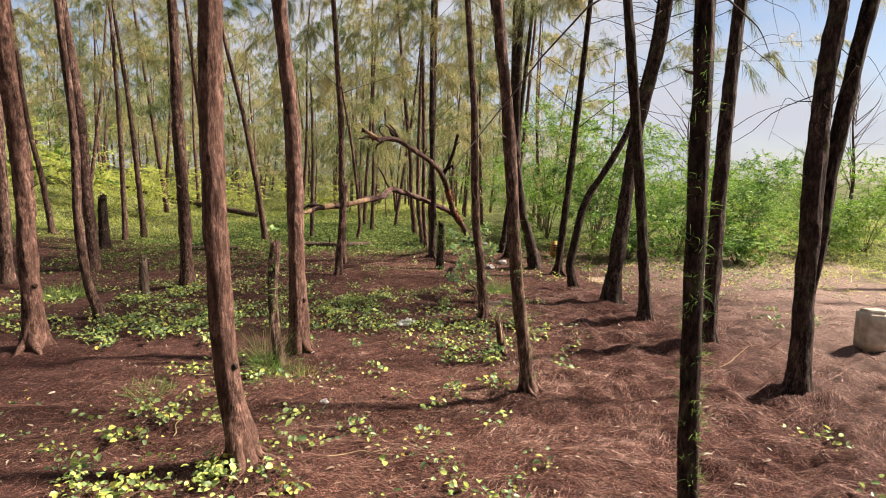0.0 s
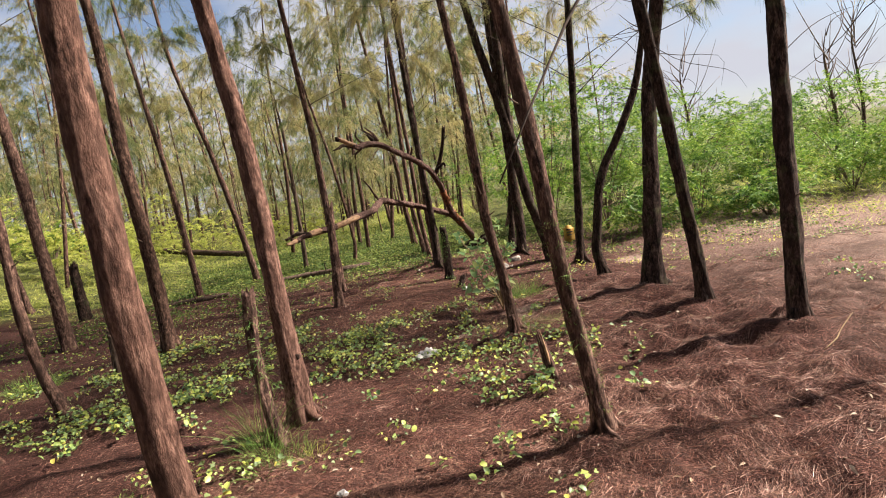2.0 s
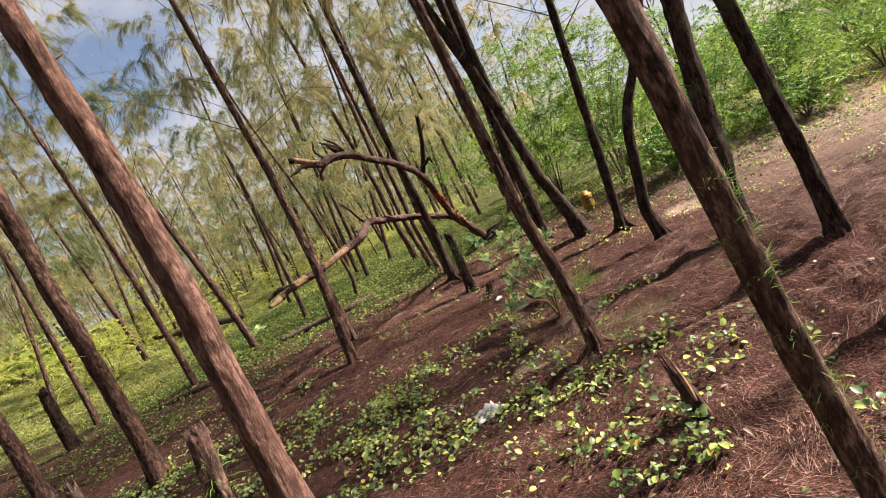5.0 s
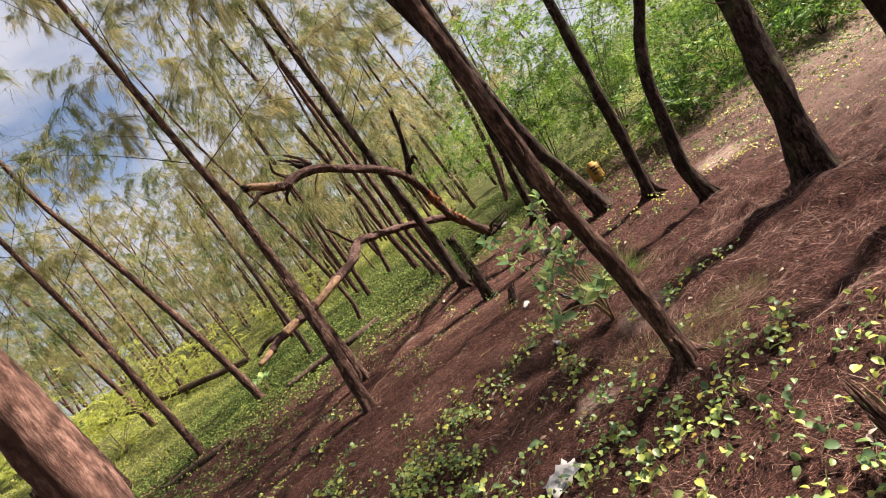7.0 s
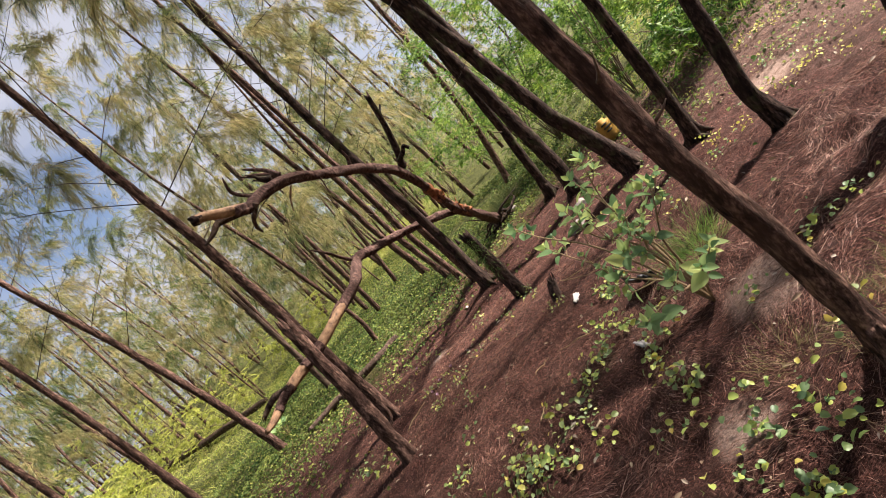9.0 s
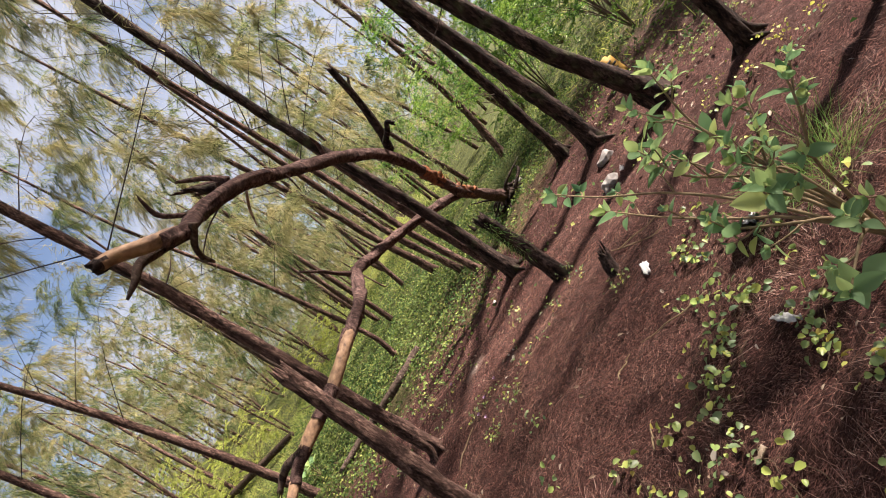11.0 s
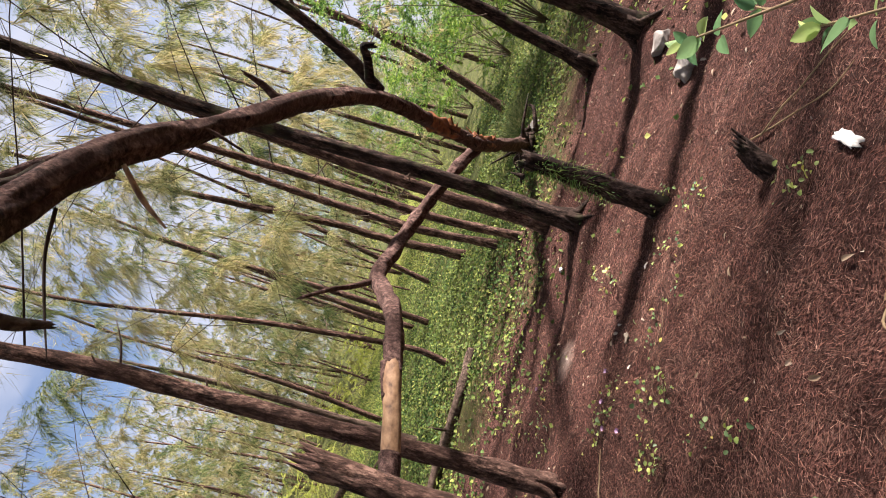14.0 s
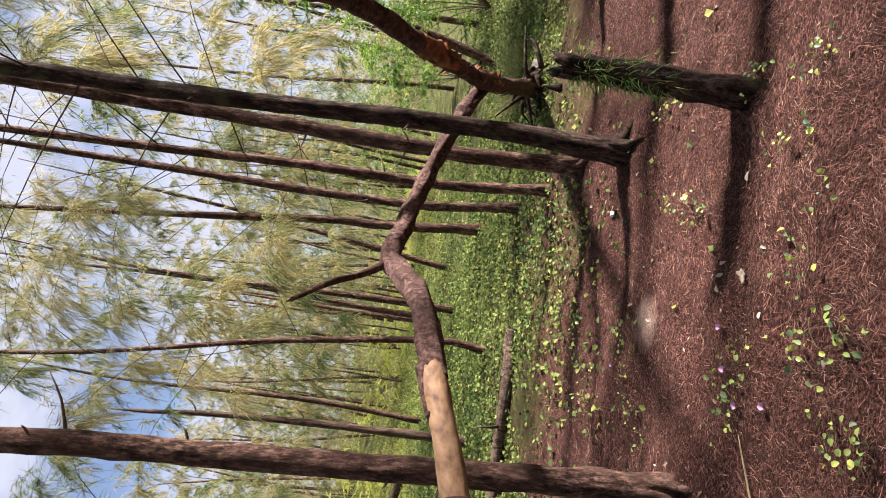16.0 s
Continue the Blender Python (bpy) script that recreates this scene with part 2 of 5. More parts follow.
STEM = plain("pale_brown_stem", (0.2184, 0.156, 0.0858), 0.8, 0.2, 30.0, 0.3)
TWIG = plain("dry_grey_twig", (0.117, 0.0819, 0.0624), 0.9, 0.15, 30.0, 0.4)
DARK_TWIG = plain("dark_brown_twig", (0.0429, 0.02964, 0.0234), 0.9, 0.15, 30.0, 0.4)
DRY_LEAF = leaf_material("dry_fallen_leaf", [(0.0, (0.1716, 0.1092, 0.0624)), (0.5, (0.2652, 0.195, 0.1248)), (1.0, (0.3744, 0.3198, 0.2574))], 0.15)


# mesh tools
def rng_of(seed):
    return np.random.default_rng(seed)


def to_mesh(name, verts, faces, smooth=True):
    me = bpy.data.meshes.new(name)
    me.from_pydata(np.asarray(verts).tolist(), [], [list(map(int, f)) for f in faces] if isinstance(faces, list) else faces.tolist())
    if smooth:
        me.shade_smooth()
    return me


def part(name, me, material, parent=None, label="", m=None):
    ob = new(name, me)
    if material and not me.materials:
        me.materials.append(material)
    if parent:
        ob.parent = parent
    if m is not None:
        ob.matrix_basis = m
    if label:
        tagged(ob, label)
    return ob


def thing(name, at, label, category, group="", kind=""):
    ob = new(name)
    ob.empty_display_size = 0.1
    ob.location = at
    return tagged(ob, label, category, group, kind)


def value_noise(u, v, seed, nu=64, nv=64):
    """Smooth lattice noise, periodic, of arrays u and v."""
    g = rng_of(seed).random((nu, nv))
    iu, iv = np.floor(u).astype(int), np.floor(v).astype(int)
    fu, fv = u - iu, v - iv
    fu, fv = fu * fu * (3 - 2 * fu), fv * fv * (3 - 2 * fv)
    a, b = g[iu % nu, iv % nv], g[(iu + 1) % nu, iv % nv]
    c, d = g[iu % nu, (iv + 1) % nv], g[(iu + 1) % nu, (iv + 1) % nv]
    return (a * (1 - fu) + b * fu) * (1 - fv) + (c * (1 - fu) + d * fu) * fv


def smooth_path(pts, n):
    """Catmull-Rom through points (any number of columns), n samples."""
    p = np.asarray(pts, float)
    p = np.vstack([2 * p[0] - p[1], p, 2 * p[-1] - p[-2]])
    k = len(p) - 3
    s = np.linspace(0, k - 1e-6, n)
    i = s.astype(int)
    f = (s - i)[:, None]
    a, b, c, d = p[i], p[i + 1], p[i + 2], p[i + 3]
    return 0.5 * (2 * b + (c - a) * f + (2 * a - 5 * b + 4 * c - d) * f**2 + (3 * b - a - 3 * c + d) * f**3)


def tube(path, radii, sides=8, bark=0.0, seed=0, lobes=None, jag=0.0):
    """Vertices and faces of a limb along a path; bark: relief as a part of the radius; lobes: root flare per ring; jag: splinters at the top."""
    path, radii = np.asarray(path, float), np.asarray(radii, float)
    n = len(path)
    tan = np.gradient(path, axis=0)
    tan /= np.linalg.norm(tan, axis=1)[:, None] + 1e-9
    ref = np.array([1.0, 0, 0]) if abs(tan[0][0]) < 0.8 else np.array([0, 0, 1.0])
    rings = []
    ang = np.linspace(0, 2 * np.pi, sides, endpoint=False)
    length = np.concatenate([[0], np.cumsum(np.linalg.norm(np.diff(path, axis=0), axis=1))])
    rnd = rng_of(seed)
    ph = rnd.random(3) * 6.28
    for i in range(n):
        ref = ref - tan[i] * ref.dot(tan[i])
        ref /= np.linalg.norm(ref)
        bi = np.cross(tan[i], ref)
        r = np.full(sides, radii[i])
        if bark:
            u = ang / (2 * np.pi) * 16
            r = r * (1 + bark * 1.6 * (value_noise(u, np.full(sides, length[i] * 7), seed, 16, 97) - 0.5) + bark * 1.3 * (value_noise(u / 4, np.full(sides, length[i] * 2.3), seed + 1, 4, 53) - 0.5)
                     + bark * 0.9 * (value_noise(u * 2, np.full(sides, length[i] * 16), seed + 2, 32, 191) - 0.5))
        if lobes is not None:
            r = r * (1 + lobes[i] * (0.55 + 0.3 * np.cos(3 * ang + ph[0]) + 0.3 * np.cos(5 * ang + ph[1])))
        rings.append(path[i] + np.outer(np.cos(ang) * r, ref) + np.outer(np.sin(ang) * r, bi))
    if jag:
        rings[-1] = rings[-1] + np.outer(rnd.random(sides) ** 2 * jag, tan[-1])
        rings[-2] = rings[-2] + np.outer(rnd.random(sides) * jag * 0.2, tan[-1])
    v = np.vstack(rings + [path[0][None], (path[-1] - (tan[-1] * jag * 0.3 if jag else 0))[None]])
    f = []
    for i in range(n - 1):
        for j in range(sides):
            k = (j + 1) % sides
            f.append((i * sides + j, i * sides + k, (i + 1) * sides + k, (i + 1) * sides + j))
    for j in range(sides):
        k = (j + 1) % sides
        f.append((k, j, n * sides))
        f.append(((n - 1) * sides + j, (n - 1) * sides + k, n * sides + 1))
    return v, f


def tube_mesh(name, pts, radii, n=8, sides=6, **kw):
    p = smooth_path(np.column_stack([np.asarray(pts, float), np.asarray(radii, float)]), n)
    return to_mesh(name, *tube(p[:, :3], np.maximum(p[:, 3], 0.0008), sides, **kw))


def unit(a):
    return a / (np.linalg.norm(a, axis=-1, keepdims=True) + 1e-9)


def strips(origin, way, length, width, droop, rnd):
    """Vertices and faces of many thin bent blades."""
    n = len(origin)
    side = unit(np.cross(way, rnd.normal(size=(n, 3)))) * width[:, None] / 2
    mid = origin + way * (length * 0.5)[:, None] - np.array([0, 0, 1]) * (droop * length * 0.12)[:, None]
    end = origin + way * length[:, None] - np.array([0, 0, 1]) * (droop * length * 0.5)[:, None]
    v = np.stack([origin - side * 0.6, origin + side * 0.6, mid - side, mid + side, end], 1).reshape(-1, 3)
    b = np.arange(n)[:, None] * 5
    tri = np.vstack([b + np.array([0, 1, 3]), b + np.array([0, 3, 2]), b + np.array([2, 3, 4])])
    return v, tri


def diamond_mesh(name, origin, way, length, width, droop, rnd):
    """Many small pointed leaves, each one folded face."""
    n = len(origin)
    side = unit(np.cross(way, rnd.normal(size=(n, 3)) * 0.5 + np.array([0, 0, 1.0]))) * width[:, None] / 2
    mid = origin + way * (length * 0.55)[:, None]
    end = origin + way * length[:, None] - np.array([0, 0, 1]) * (droop * length * 0.4)[:, None]
    v = np.stack([origin, mid + side, end, mid - side], 1).reshape(-1, 3)
    return to_mesh(name, v, np.arange(n * 4).reshape(-1, 4), smooth=False)


def blade_mesh(name, origin, way, length, width, droop, rnd, single=False):
    if single:
        n = len(origin)
        side = unit(np.cross(way, rnd.normal(size=(n, 3)))) * width[:, None] / 2
        end = origin + way * length[:, None] - np.array([0, 0, 1]) * (droop * length * 0.5)[:, None]
        v = np.stack([origin - side, origin + side, end], 1).reshape(-1, 3)
        return to_mesh(name, v, np.arange(n * 3).reshape(-1, 3), smooth=False)
    return to_mesh(name, *strips(origin, way, length, width, droop, rnd), smooth=False)


# ground
TREE_BASES = []


def ground_height(x, y):
    x, y = np.asarray(x, float), np.asarray(y, float)
    h = 0.07 * (value_noise(x * 0.8 + 20, y * 0.8 + 20, 11) - 0.5) + 0.05 * (value_noise(x * 2.6 + 9, y * 2.9 + 7, 12) - 0.5)
    rough = np.clip((x - 0.3) / 1.5, 0, 1) * np.clip((8.5 - y) / 3, 0, 1) * np.clip((4.2 - x) / 1.2, 0.15, 1)
    heap = 1 - np.abs(2 * value_noise(x * 3.1 + 5, y * 4.6 + 3, 13) - 1)
    h = h + (0.03 + 0.09 * rough) * (heap - 0.5) + (0.024 + 0.075 * rough) * (value_noise(x * 5.5 + 5, y * 11 + 3, 14) - 0.5) + (0.012 + 0.055 * rough) * (value_noise(x * 11 + 5, y * 19 + 3, 16) - 0.5)
    far = np.clip((np.hypot(x, y - 6) - 14) / 30, 0, 1)
    h = h * (1 - far) + 1.9 * np.clip((-7.5 - x) / 11, 0, 1) * np.clip((y - 8) / 10, 0, 1) + 0.5 * np.clip((x - 9) / 20, 0, 1)
    for bx, by, r in TREE_BASES:
        h = h + 0.05 * np.exp(-((x - bx) ** 2 + (y - by) ** 2) / (2 * (r * 2.2 + 0.08) ** 2))
    return h


def gz(x, y):
    return float(ground_height(x, y))


# standing trunks: kind, base, girth, height, crown start, points (sideways, up)
TREES_FRONT_LEFT = [
    ("big", (-1.01, 2.81), 0.138, 10.0, 5.2, [(-1.075, 0.45), (-1.105, 0.85), (-1.11, 1.3), (-1.12, 1.71), (-1.11, 2.3)]),
    ("big", (-3.5, 4.82), 0.182, 10.5, 5.2, [(-3.50, 0.86), (-3.51, 1.57), (-3.55, 2.65)]),
    ("thin", (-5.87, 7.68), 0.17, 9.5, 4.6, [(-5.86, 0.83), (-5.85, 1.8)]),
    ("thin", (-3.53, 5.83), 0.105, 8.0, 4.4, [(-3.64, 0.4), (-3.69, 1.0), (-3.70, 1.9), (-3.77, 3.15)]),
    ("thin", (-5.46, 8.94), 0.195, 10.0, 4.2, [(-5.51, 1.34), (-5.56, 2.53), (-5.72, 4.01)]),
    ("thin", (-3.46, 7.72), 0.19, 9.5, 4.2, [(-3.46, 0.86), (-3.49, 2.0), (-3.55, 3.63)]),
    ("big", (-1.22, 4.81), 0.158, 10.0, 4.8, [(-1.23, 0.89), (-1.25, 1.83), (-1.33, 2.83)]),
]
TREES_LEFT = [
    ("thin", (-1.71, 9.78), 0.128, 9.5, 2.7, [(-1.72, 1.2), (-1.73, 2.4), (-1.77, 3.2)]),
    ("thin", (-4.03, 13.02), 0.15, 9.0, 2.6, [(-4.19, 1.3), (-4.46, 2.91), (-4.84, 4.59)]),
    ("thin", (-7.2, 13.83), 0.15, 9.0, 3.0, [(-7.31, 1.91), (-7.49, 3.6)]),
    ("thin", (-7.12, 12.86), 0.13, 8.5, 2.8, [(-7.11, 1.88), (-7.19, 3.81)]),
    ("thin", (-8.99, 13.21), 0.15, 8.5, 3.0, [(-9.14, 1.23), (-9.37, 2.49)]),
    ("thin", (0.44, 6.08), 0.102, 8.5, 4.4, [(0.40, 0.6), (0.34, 1.08), (0.30, 2.2), (0.22, 3.2)]),
    ("sprout", (0.62, 3.93), 0.105, 8.5, 4.6, [(0.54, 0.6), (0.48, 1.22), (0.41, 2.0), (0.33, 2.67)]),
    ("flared", (1.62, 9.95), 0.172, 10.0, 2.8, [(1.44, 0.7), (1.34, 1.1), (1.22, 2.15), (1.24, 4.2)]),
]
TREES_MIDDLE = [
    ("dark", (1.81, 9.0), 0.13, 8.5, 2.2, [(1.90, 1.05), (2.02, 2.4), (2.15, 4.1)]),
    ("dark", (1.85, 8.02), 0.125, 6.0, 3.0, [(1.79, 0.3), (1.83, 0.6), (1.97, 1.22), (2.30, 1.8), (2.54, 2.3), (2.75, 3.2)]),
    ("flared", (2.12, 7.12), 0.20, 10.5, 3.3, [(2.20, 0.9), (2.34, 2.1), (2.58, 3.5)]),
    ("dark", (2.18, 6.05), 0.135, 9.6, 4.0, [(2.09, 1.0), (1.95, 2.2), (1.81, 3.3)]),
    ("mossy", (0.86, 1.85), 0.076, 9.0, 4.8, [(0.838, 0.6), (0.822, 1.1), (0.79, 2.0), (0.775, 2.5)]),
    ("dark", (2.36, 4.98), 0.15, 10.2, 4.4, [(2.36, 0.95), (2.37, 1.8), (2.42, 2.9)]),
    ("forked", (2.55, 3.98), 0.16, 10.2, 5.0, [(2.54, 0.86), (2.52, 1.45), (2.56, 2.2), (2.61, 2.8)]),
]
TREES_SEAWARD = [
    ("dark", (1.25, 10.75), 0.18, 9.5, 4.2, [(1.28, 0.45), (1.27, 1.3)]),
    ("dark", (1.2, 11.6), 0.13, 9.0, 4.0, [(1.27, 0.6), (1.38, 1.55)]),
    ("thin", (1.69, 15.9), 0.15, 9.0, 2.6, [(1.95, 1.1), (2.15, 2.6), (2.24, 3.8)]),
    ("flared", (-0.19, 10.78), 0.125, 10.0, 2.6, [(-0.18, 0.76), (-0.2, 1.5), (-0.24, 2.6), (-0.24, 4.0)]),
    ("thin", (-0.22, 11.48), 0.13, 9.0, 2.4, [(-0.25, 0.78), (-0.24, 1.4)]),
    ("thin", (-0.35, 12.2), 0.10, 8.5, 1.9, [(-0.42, 0.86), (-0.42, 2.0), (-0.45, 3.3)]),
    ("thin", (-0.48, 13.2), 0.11, 8.5, 2.0, [(-0.58, 0.98), (-0.58, 2.2), (-0.55, 3.4)]),
    ("thin", (-0.74, 14.95), 0.14, 9.0, 1.8, [(-0.84, 1.17), (-0.86, 1.9), (-1.05, 3.9)]),
]
TREES_ROW = [
    ("thin", (-2.03, 13.7), 0.085, 8.0, 1.9, [(-1.99, 0.57), (-2.17, 2.23), (-2.5, 4.15)]),
    ("thin", (-4.88, 12.11), 0.13, 9.0, 3.0, [(-4.97, 1.98), (-5.16, 3.88)]),
    ("thin", (-9.1, 19.0), 0.17, 9.5, 2.6, [(-9.44, 3.0), (-9.72, 5.3)]),
]
TREES = TREES_FRONT_LEFT + TREES_LEFT + TREES_MIDDLE + TREES_SEAWARD + TREES_ROW
TREE_BASES += [(b[0], b[1], g / 2) for _, b, g, _, _, _ in TREES]


def build_ground():
    def axis(lo, hi, step, reach):
        mid = list(np.arange(lo, hi + step / 2, step))
        s, a = step, []
        while (a[-1] if a else 0) < reach:
            s *= 1.22
            a.append((a[-1] if a else 0) + s)
        return np.array([lo - d for d in reversed(a)] + mid + [hi + d for d in a])

    xs, ys = axis(-4.2, 4.6, 0.043, 900), axis(0.8, 12.5, 0.046, 900)
    gx, gy = np.meshgrid(xs, ys, indexing="ij")
    v = np.stack([gx, gy, ground_height(gx, gy)], -1).reshape(-1, 3)
    nx, ny = len(xs), len(ys)
    i = (np.arange(nx - 1)[:, None] * ny + np.arange(ny - 1)[None]).reshape(-1)
    f = np.stack([i, i + ny, i + ny + 1, i + 1], 1)
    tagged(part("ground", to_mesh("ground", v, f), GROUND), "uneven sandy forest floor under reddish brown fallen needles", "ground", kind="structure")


build_ground()


# casuarinas
def trunk_path(base, pts, height):
    bx, by = base
    ctrl = [(0, -0.12)] + [(0, 0.03)] + [(x - bx, z) for x, z in pts]
    (x1, z1), (x2, z2) = ctrl[-2], ctrl[-1]
    slope = max(-0.10, min(0.10, (x2 - x1) / max(0.2, z2 - z1)))
    for k in (0.33, 0.66, 1.0):
        ctrl.append((x2 + slope * (height - z2) * k * (1 - 0.25 * k), z2 + (height - z2) * k))
    return ctrl


def crown(pts_of, height, start, count, reach, per, blades, size, width, rnd):
    """Branches (paths with radii) and the needle plumes of a casuarina, gathered in clumps towards the branch ends."""
    limbs, origin, way = [], [], []
    down = np.array([0, 0, -1.0])
    for i in range(count):
        f = (i + rnd.random()) / count
        z = start + (height - start) * f**1.15 * 0.97
        az = i * 2.4 + rnd.normal() * 0.4
        ln = reach * (1 - f) ** 0.6 * (0.45 + 0.85 * rnd.random()) + 0.3
        out = np.array([math.cos(az), math.sin(az), 0.0])
        a = pts_of(z)
        rise = 0.25 + 0.85 * rnd.random()
        bend = rnd.normal() * 0.5 * ln
        turn = np.array([-math.sin(az), math.cos(az), 0.0]) * bend
        p = [a, a + out * ln * 0.35 + turn * 0.15 + np.array([0, 0, ln * 0.35 * rise]), a + out * ln * 0.7 + turn * 0.5 + np.array([0, 0, ln * 0.6 * rise]), a + out * ln + turn + np.array([0, 0, ln * (0.72 * rise - 0.08)])]
        r = 0.002 + 0.002 * ln
        limbs.append((p, [r, r * 0.7, r * 0.45, 0.002]))
        sm = smooth_path(p, 24)
        tan = unit(np.gradient(sm, axis=0))
        lush = rnd.choice([0.15, 0.7, 1.2, 1.9])
        knots = [0.35 + 0.35 * rnd.random(), 0.75 + 0.15 * rnd.random(), 0.98]
        for k in range(per):
            s = int(np.clip(knots[k % 3] + rnd.normal() * 0.07, 0.1, 1) * 23)
            side = unit(np.cross(tan[s], rnd.normal(size=3)))
            d = unit(tan[s] * 0.7 + side * 0.8 + np.array([0, 0, 0.15]))
            m = max(3, int(blades * lush * (0.5 + rnd.random())))
            ln2 = (0.16 + 0.30 * rnd.random()) * size / 0.14
            t = rnd.random((m, 1)) ** 0.8
            sag = 0.2 + 0.6 * rnd.random()
            origin.append(sm[s] + d * ln2 * t + down * sag * ln2 * t * t + rnd.normal(size=(m, 3)) * 0.015)
            way.append(unit((d + down * 1.6 * sag * t) * 0.7 + rnd.normal(size=(m, 3)) * 0.42 + down * 0.2))
    origin, way = np.vstack(origin), np.vstack(way)
    n = len(origin)
    return limbs, (origin, way, size * (0.45 + 0.85 * rnd.random(n)), width * (0.7 + 0.6 * rnd.random(n)), 0.5 + 0.7 * rnd.random(n), rnd)


LABELS = {
    "big": "tall casuarina with a thick reddish brown fissured trunk",
    "thin": "slender straight casuarina with brown bark and olive needles",
    "sprout": "thin leaning casuarina with small green shoots on its trunk",
    "flared": "tall casuarina with a dark trunk flared at the roots",
    "dark": "slender casuarina, bark coloured dark as for its backlit side, in needle litter",
    "mossy": "dark casuarina with mossy bark and pale green shoots",
    "forked": "dark casuarina whose trunk forks near the ground",
}


def casuarina(kind, base, girth, height, start, pts, seed):
    bx, by = base
    rnd = rng_of(seed)
    tree = thing("casuarina_tree", (bx, by, gz(bx, by) - 0.0), LABELS[kind], "tree", "casuarina trees")
    ctrl = np.array(trunk_path(base, pts, height))
    near = by < 7.5 and abs(bx) < 4
    wob = rnd.normal(size=len(ctrl)) * 0.02
    wob[:3] = 0
    p = np.column_stack([ctrl[:, 0], wob * ctrl[:, 1] * 0.4, ctrl[:, 1]])
    low = smooth_path(p, 400)
    n = 130 if near else 80
    zs = np.concatenate([np.linspace(-0.1, 3.2, int(n * 0.75)), np.linspace(3.3, height, n - int(n * 0.75))])
    order = np.argsort(low[:, 2])
    px, pyy = np.interp(zs, low[order, 2], low[order, 0]), np.interp(zs, low[order, 2], low[order, 1])
    path = np.column_stack([px, pyy, zs])
    rad = 0.86 * girth / 2 * np.clip(1 - zs / height, 0.03, 1.1) ** 0.75 * 1.04
    flare = {"flared": 1.0, "forked": 0.7, "big": 0.7}.get(kind, 0.45)
    lobes = flare * np.exp(-np.clip(zs, 0, None) / (0.16 if kind != "flared" else 0.24))
    # these kinds get the dark copy, which has their backlit look in its colour
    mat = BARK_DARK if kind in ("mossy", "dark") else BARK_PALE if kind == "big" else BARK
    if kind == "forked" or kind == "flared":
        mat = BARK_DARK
    v, f = tube(path, rad, 28 if near else 16, 0.14, seed, lobes)
    part("trunk", to_mesh("trunk", v, f), mat, tree)

    def pts_of(z):
        return np.array([np.interp(z, zs, px), np.interp(z, zs, pyy), z])

    if kind == "forked":
        q = [pts_of(0.75), (0.05, 0.02, 1.0), (0.10, 0.03, 1.53), (0.20, 0.04, 2.21), (0.29, 0.05, 2.75), (0.55, 0.1, 4.4), (0.75, 0.2, 6.5)]
        part("second_stem", tube_mesh("second_stem", q, [0.06, 0.058, 0.055, 0.052, 0.048, 0.035, 0.01], 60, 20, bark=0.15, seed=seed + 5), mat, tree)
    if by > 9.5 and by < 10.2 and bx > 1:
        q = [pts_of(1.9), (-0.52, 0.0, 2.6), (-0.72, 0.02, 3.6), (-0.95, 0.05, 5.2), (-1.1, 0.1, 7.0)]
        part("second_stem", tube_mesh("second_stem", q, [0.075, 0.07, 0.06, 0.04, 0.012], 40, 12, bark=0.12, seed=seed + 5), mat, tree)
    count = 22 if by < 9 else 26
    limbs, blades = crown(pts_of, height, start, count, 2.0 if bx > 1 and by < 9.5 else 1.5, 18, 40, 0.13, 0.0042 if by < 9 else 0.0058, rnd)
    for path_, radii in limbs:
        part("branch", tube_mesh("branch", path_, radii, 7, 5), DARK_TWIG, tree)
    tagged(part("foliage", blade_mesh("foliage", *blades, True), NEEDLES, tree), kind="stuff")
    # dead stubs and bare twigs on the lower trunk
    for k in range(rnd.integers(3, 7)):
        z = 0.9 + rnd.random() * (start - 0.9)
        az = rnd.random() * 6.28
        a = pts_of(z)
        o = np.array([math.cos(az), math.sin(az), 0.35])
        ln = 0.03 + 0.35 * rnd.random() ** 3
        r = np.interp(z, zs, rad)
        q = [a + o * r * 0.6, a + o * (r + ln * 0.5), a + o * (r + ln) + np.array([0, 0, 0.15 * ln])]
        part("dead_twig", tube_mesh("dead_twig", q, [0.007, 0.005, 0.002], 5, 5), TWIG, tree)
    if abs(bx) < 4 and by < 12.5:
        turn = rnd.random() * 6.28
        for k in range(4):
            az = turn + k * 1.571 + rnd.normal() * 0.35
            out = np.array([math.cos(az), math.sin(az), 0.0])
            bend = np.array([-math.sin(az), math.cos(az), 0.0]) * rnd.normal() * 0.03
            r, ln = girth / 2, (0.05 + 0.07 * rnd.random()) * (1.4 if kind in ("flared", "forked", "big") else 1.0)
            q = [pts_of(0.16) + out * r * 0.55, pts_of(0.05) + out * r * 1.0, out * (r + ln * 0.5) + bend + np.array([0, 0, 0.0]), out * (r + ln) + bend * 2 + np.array([0, 0, -0.05])]
            part("root", tube_mesh("root", q, [r * 0.42, r * 0.40, r * 0.27, r * 0.12], 10, 8, bark=0.35, seed=seed + 50 + k), mat, tree)
    if kind == "big":
        z, az = 0.44 + 0.1 * rnd.random(), -0.5
        a, o, r = pts_of(z), np.array([math.cos(az), math.sin(az), 0.2]), np.interp(z, zs, rad)
        part("knot", tube_mesh("knot", [a + o * r * 0.7, a + o * (r + 0.006), a + o * (r + 0.014)], [0.022, 0.017, 0.008], 8, 12, bark=0.5, seed=seed + 30), BARK_DARK, tree, "dark scarred knot")
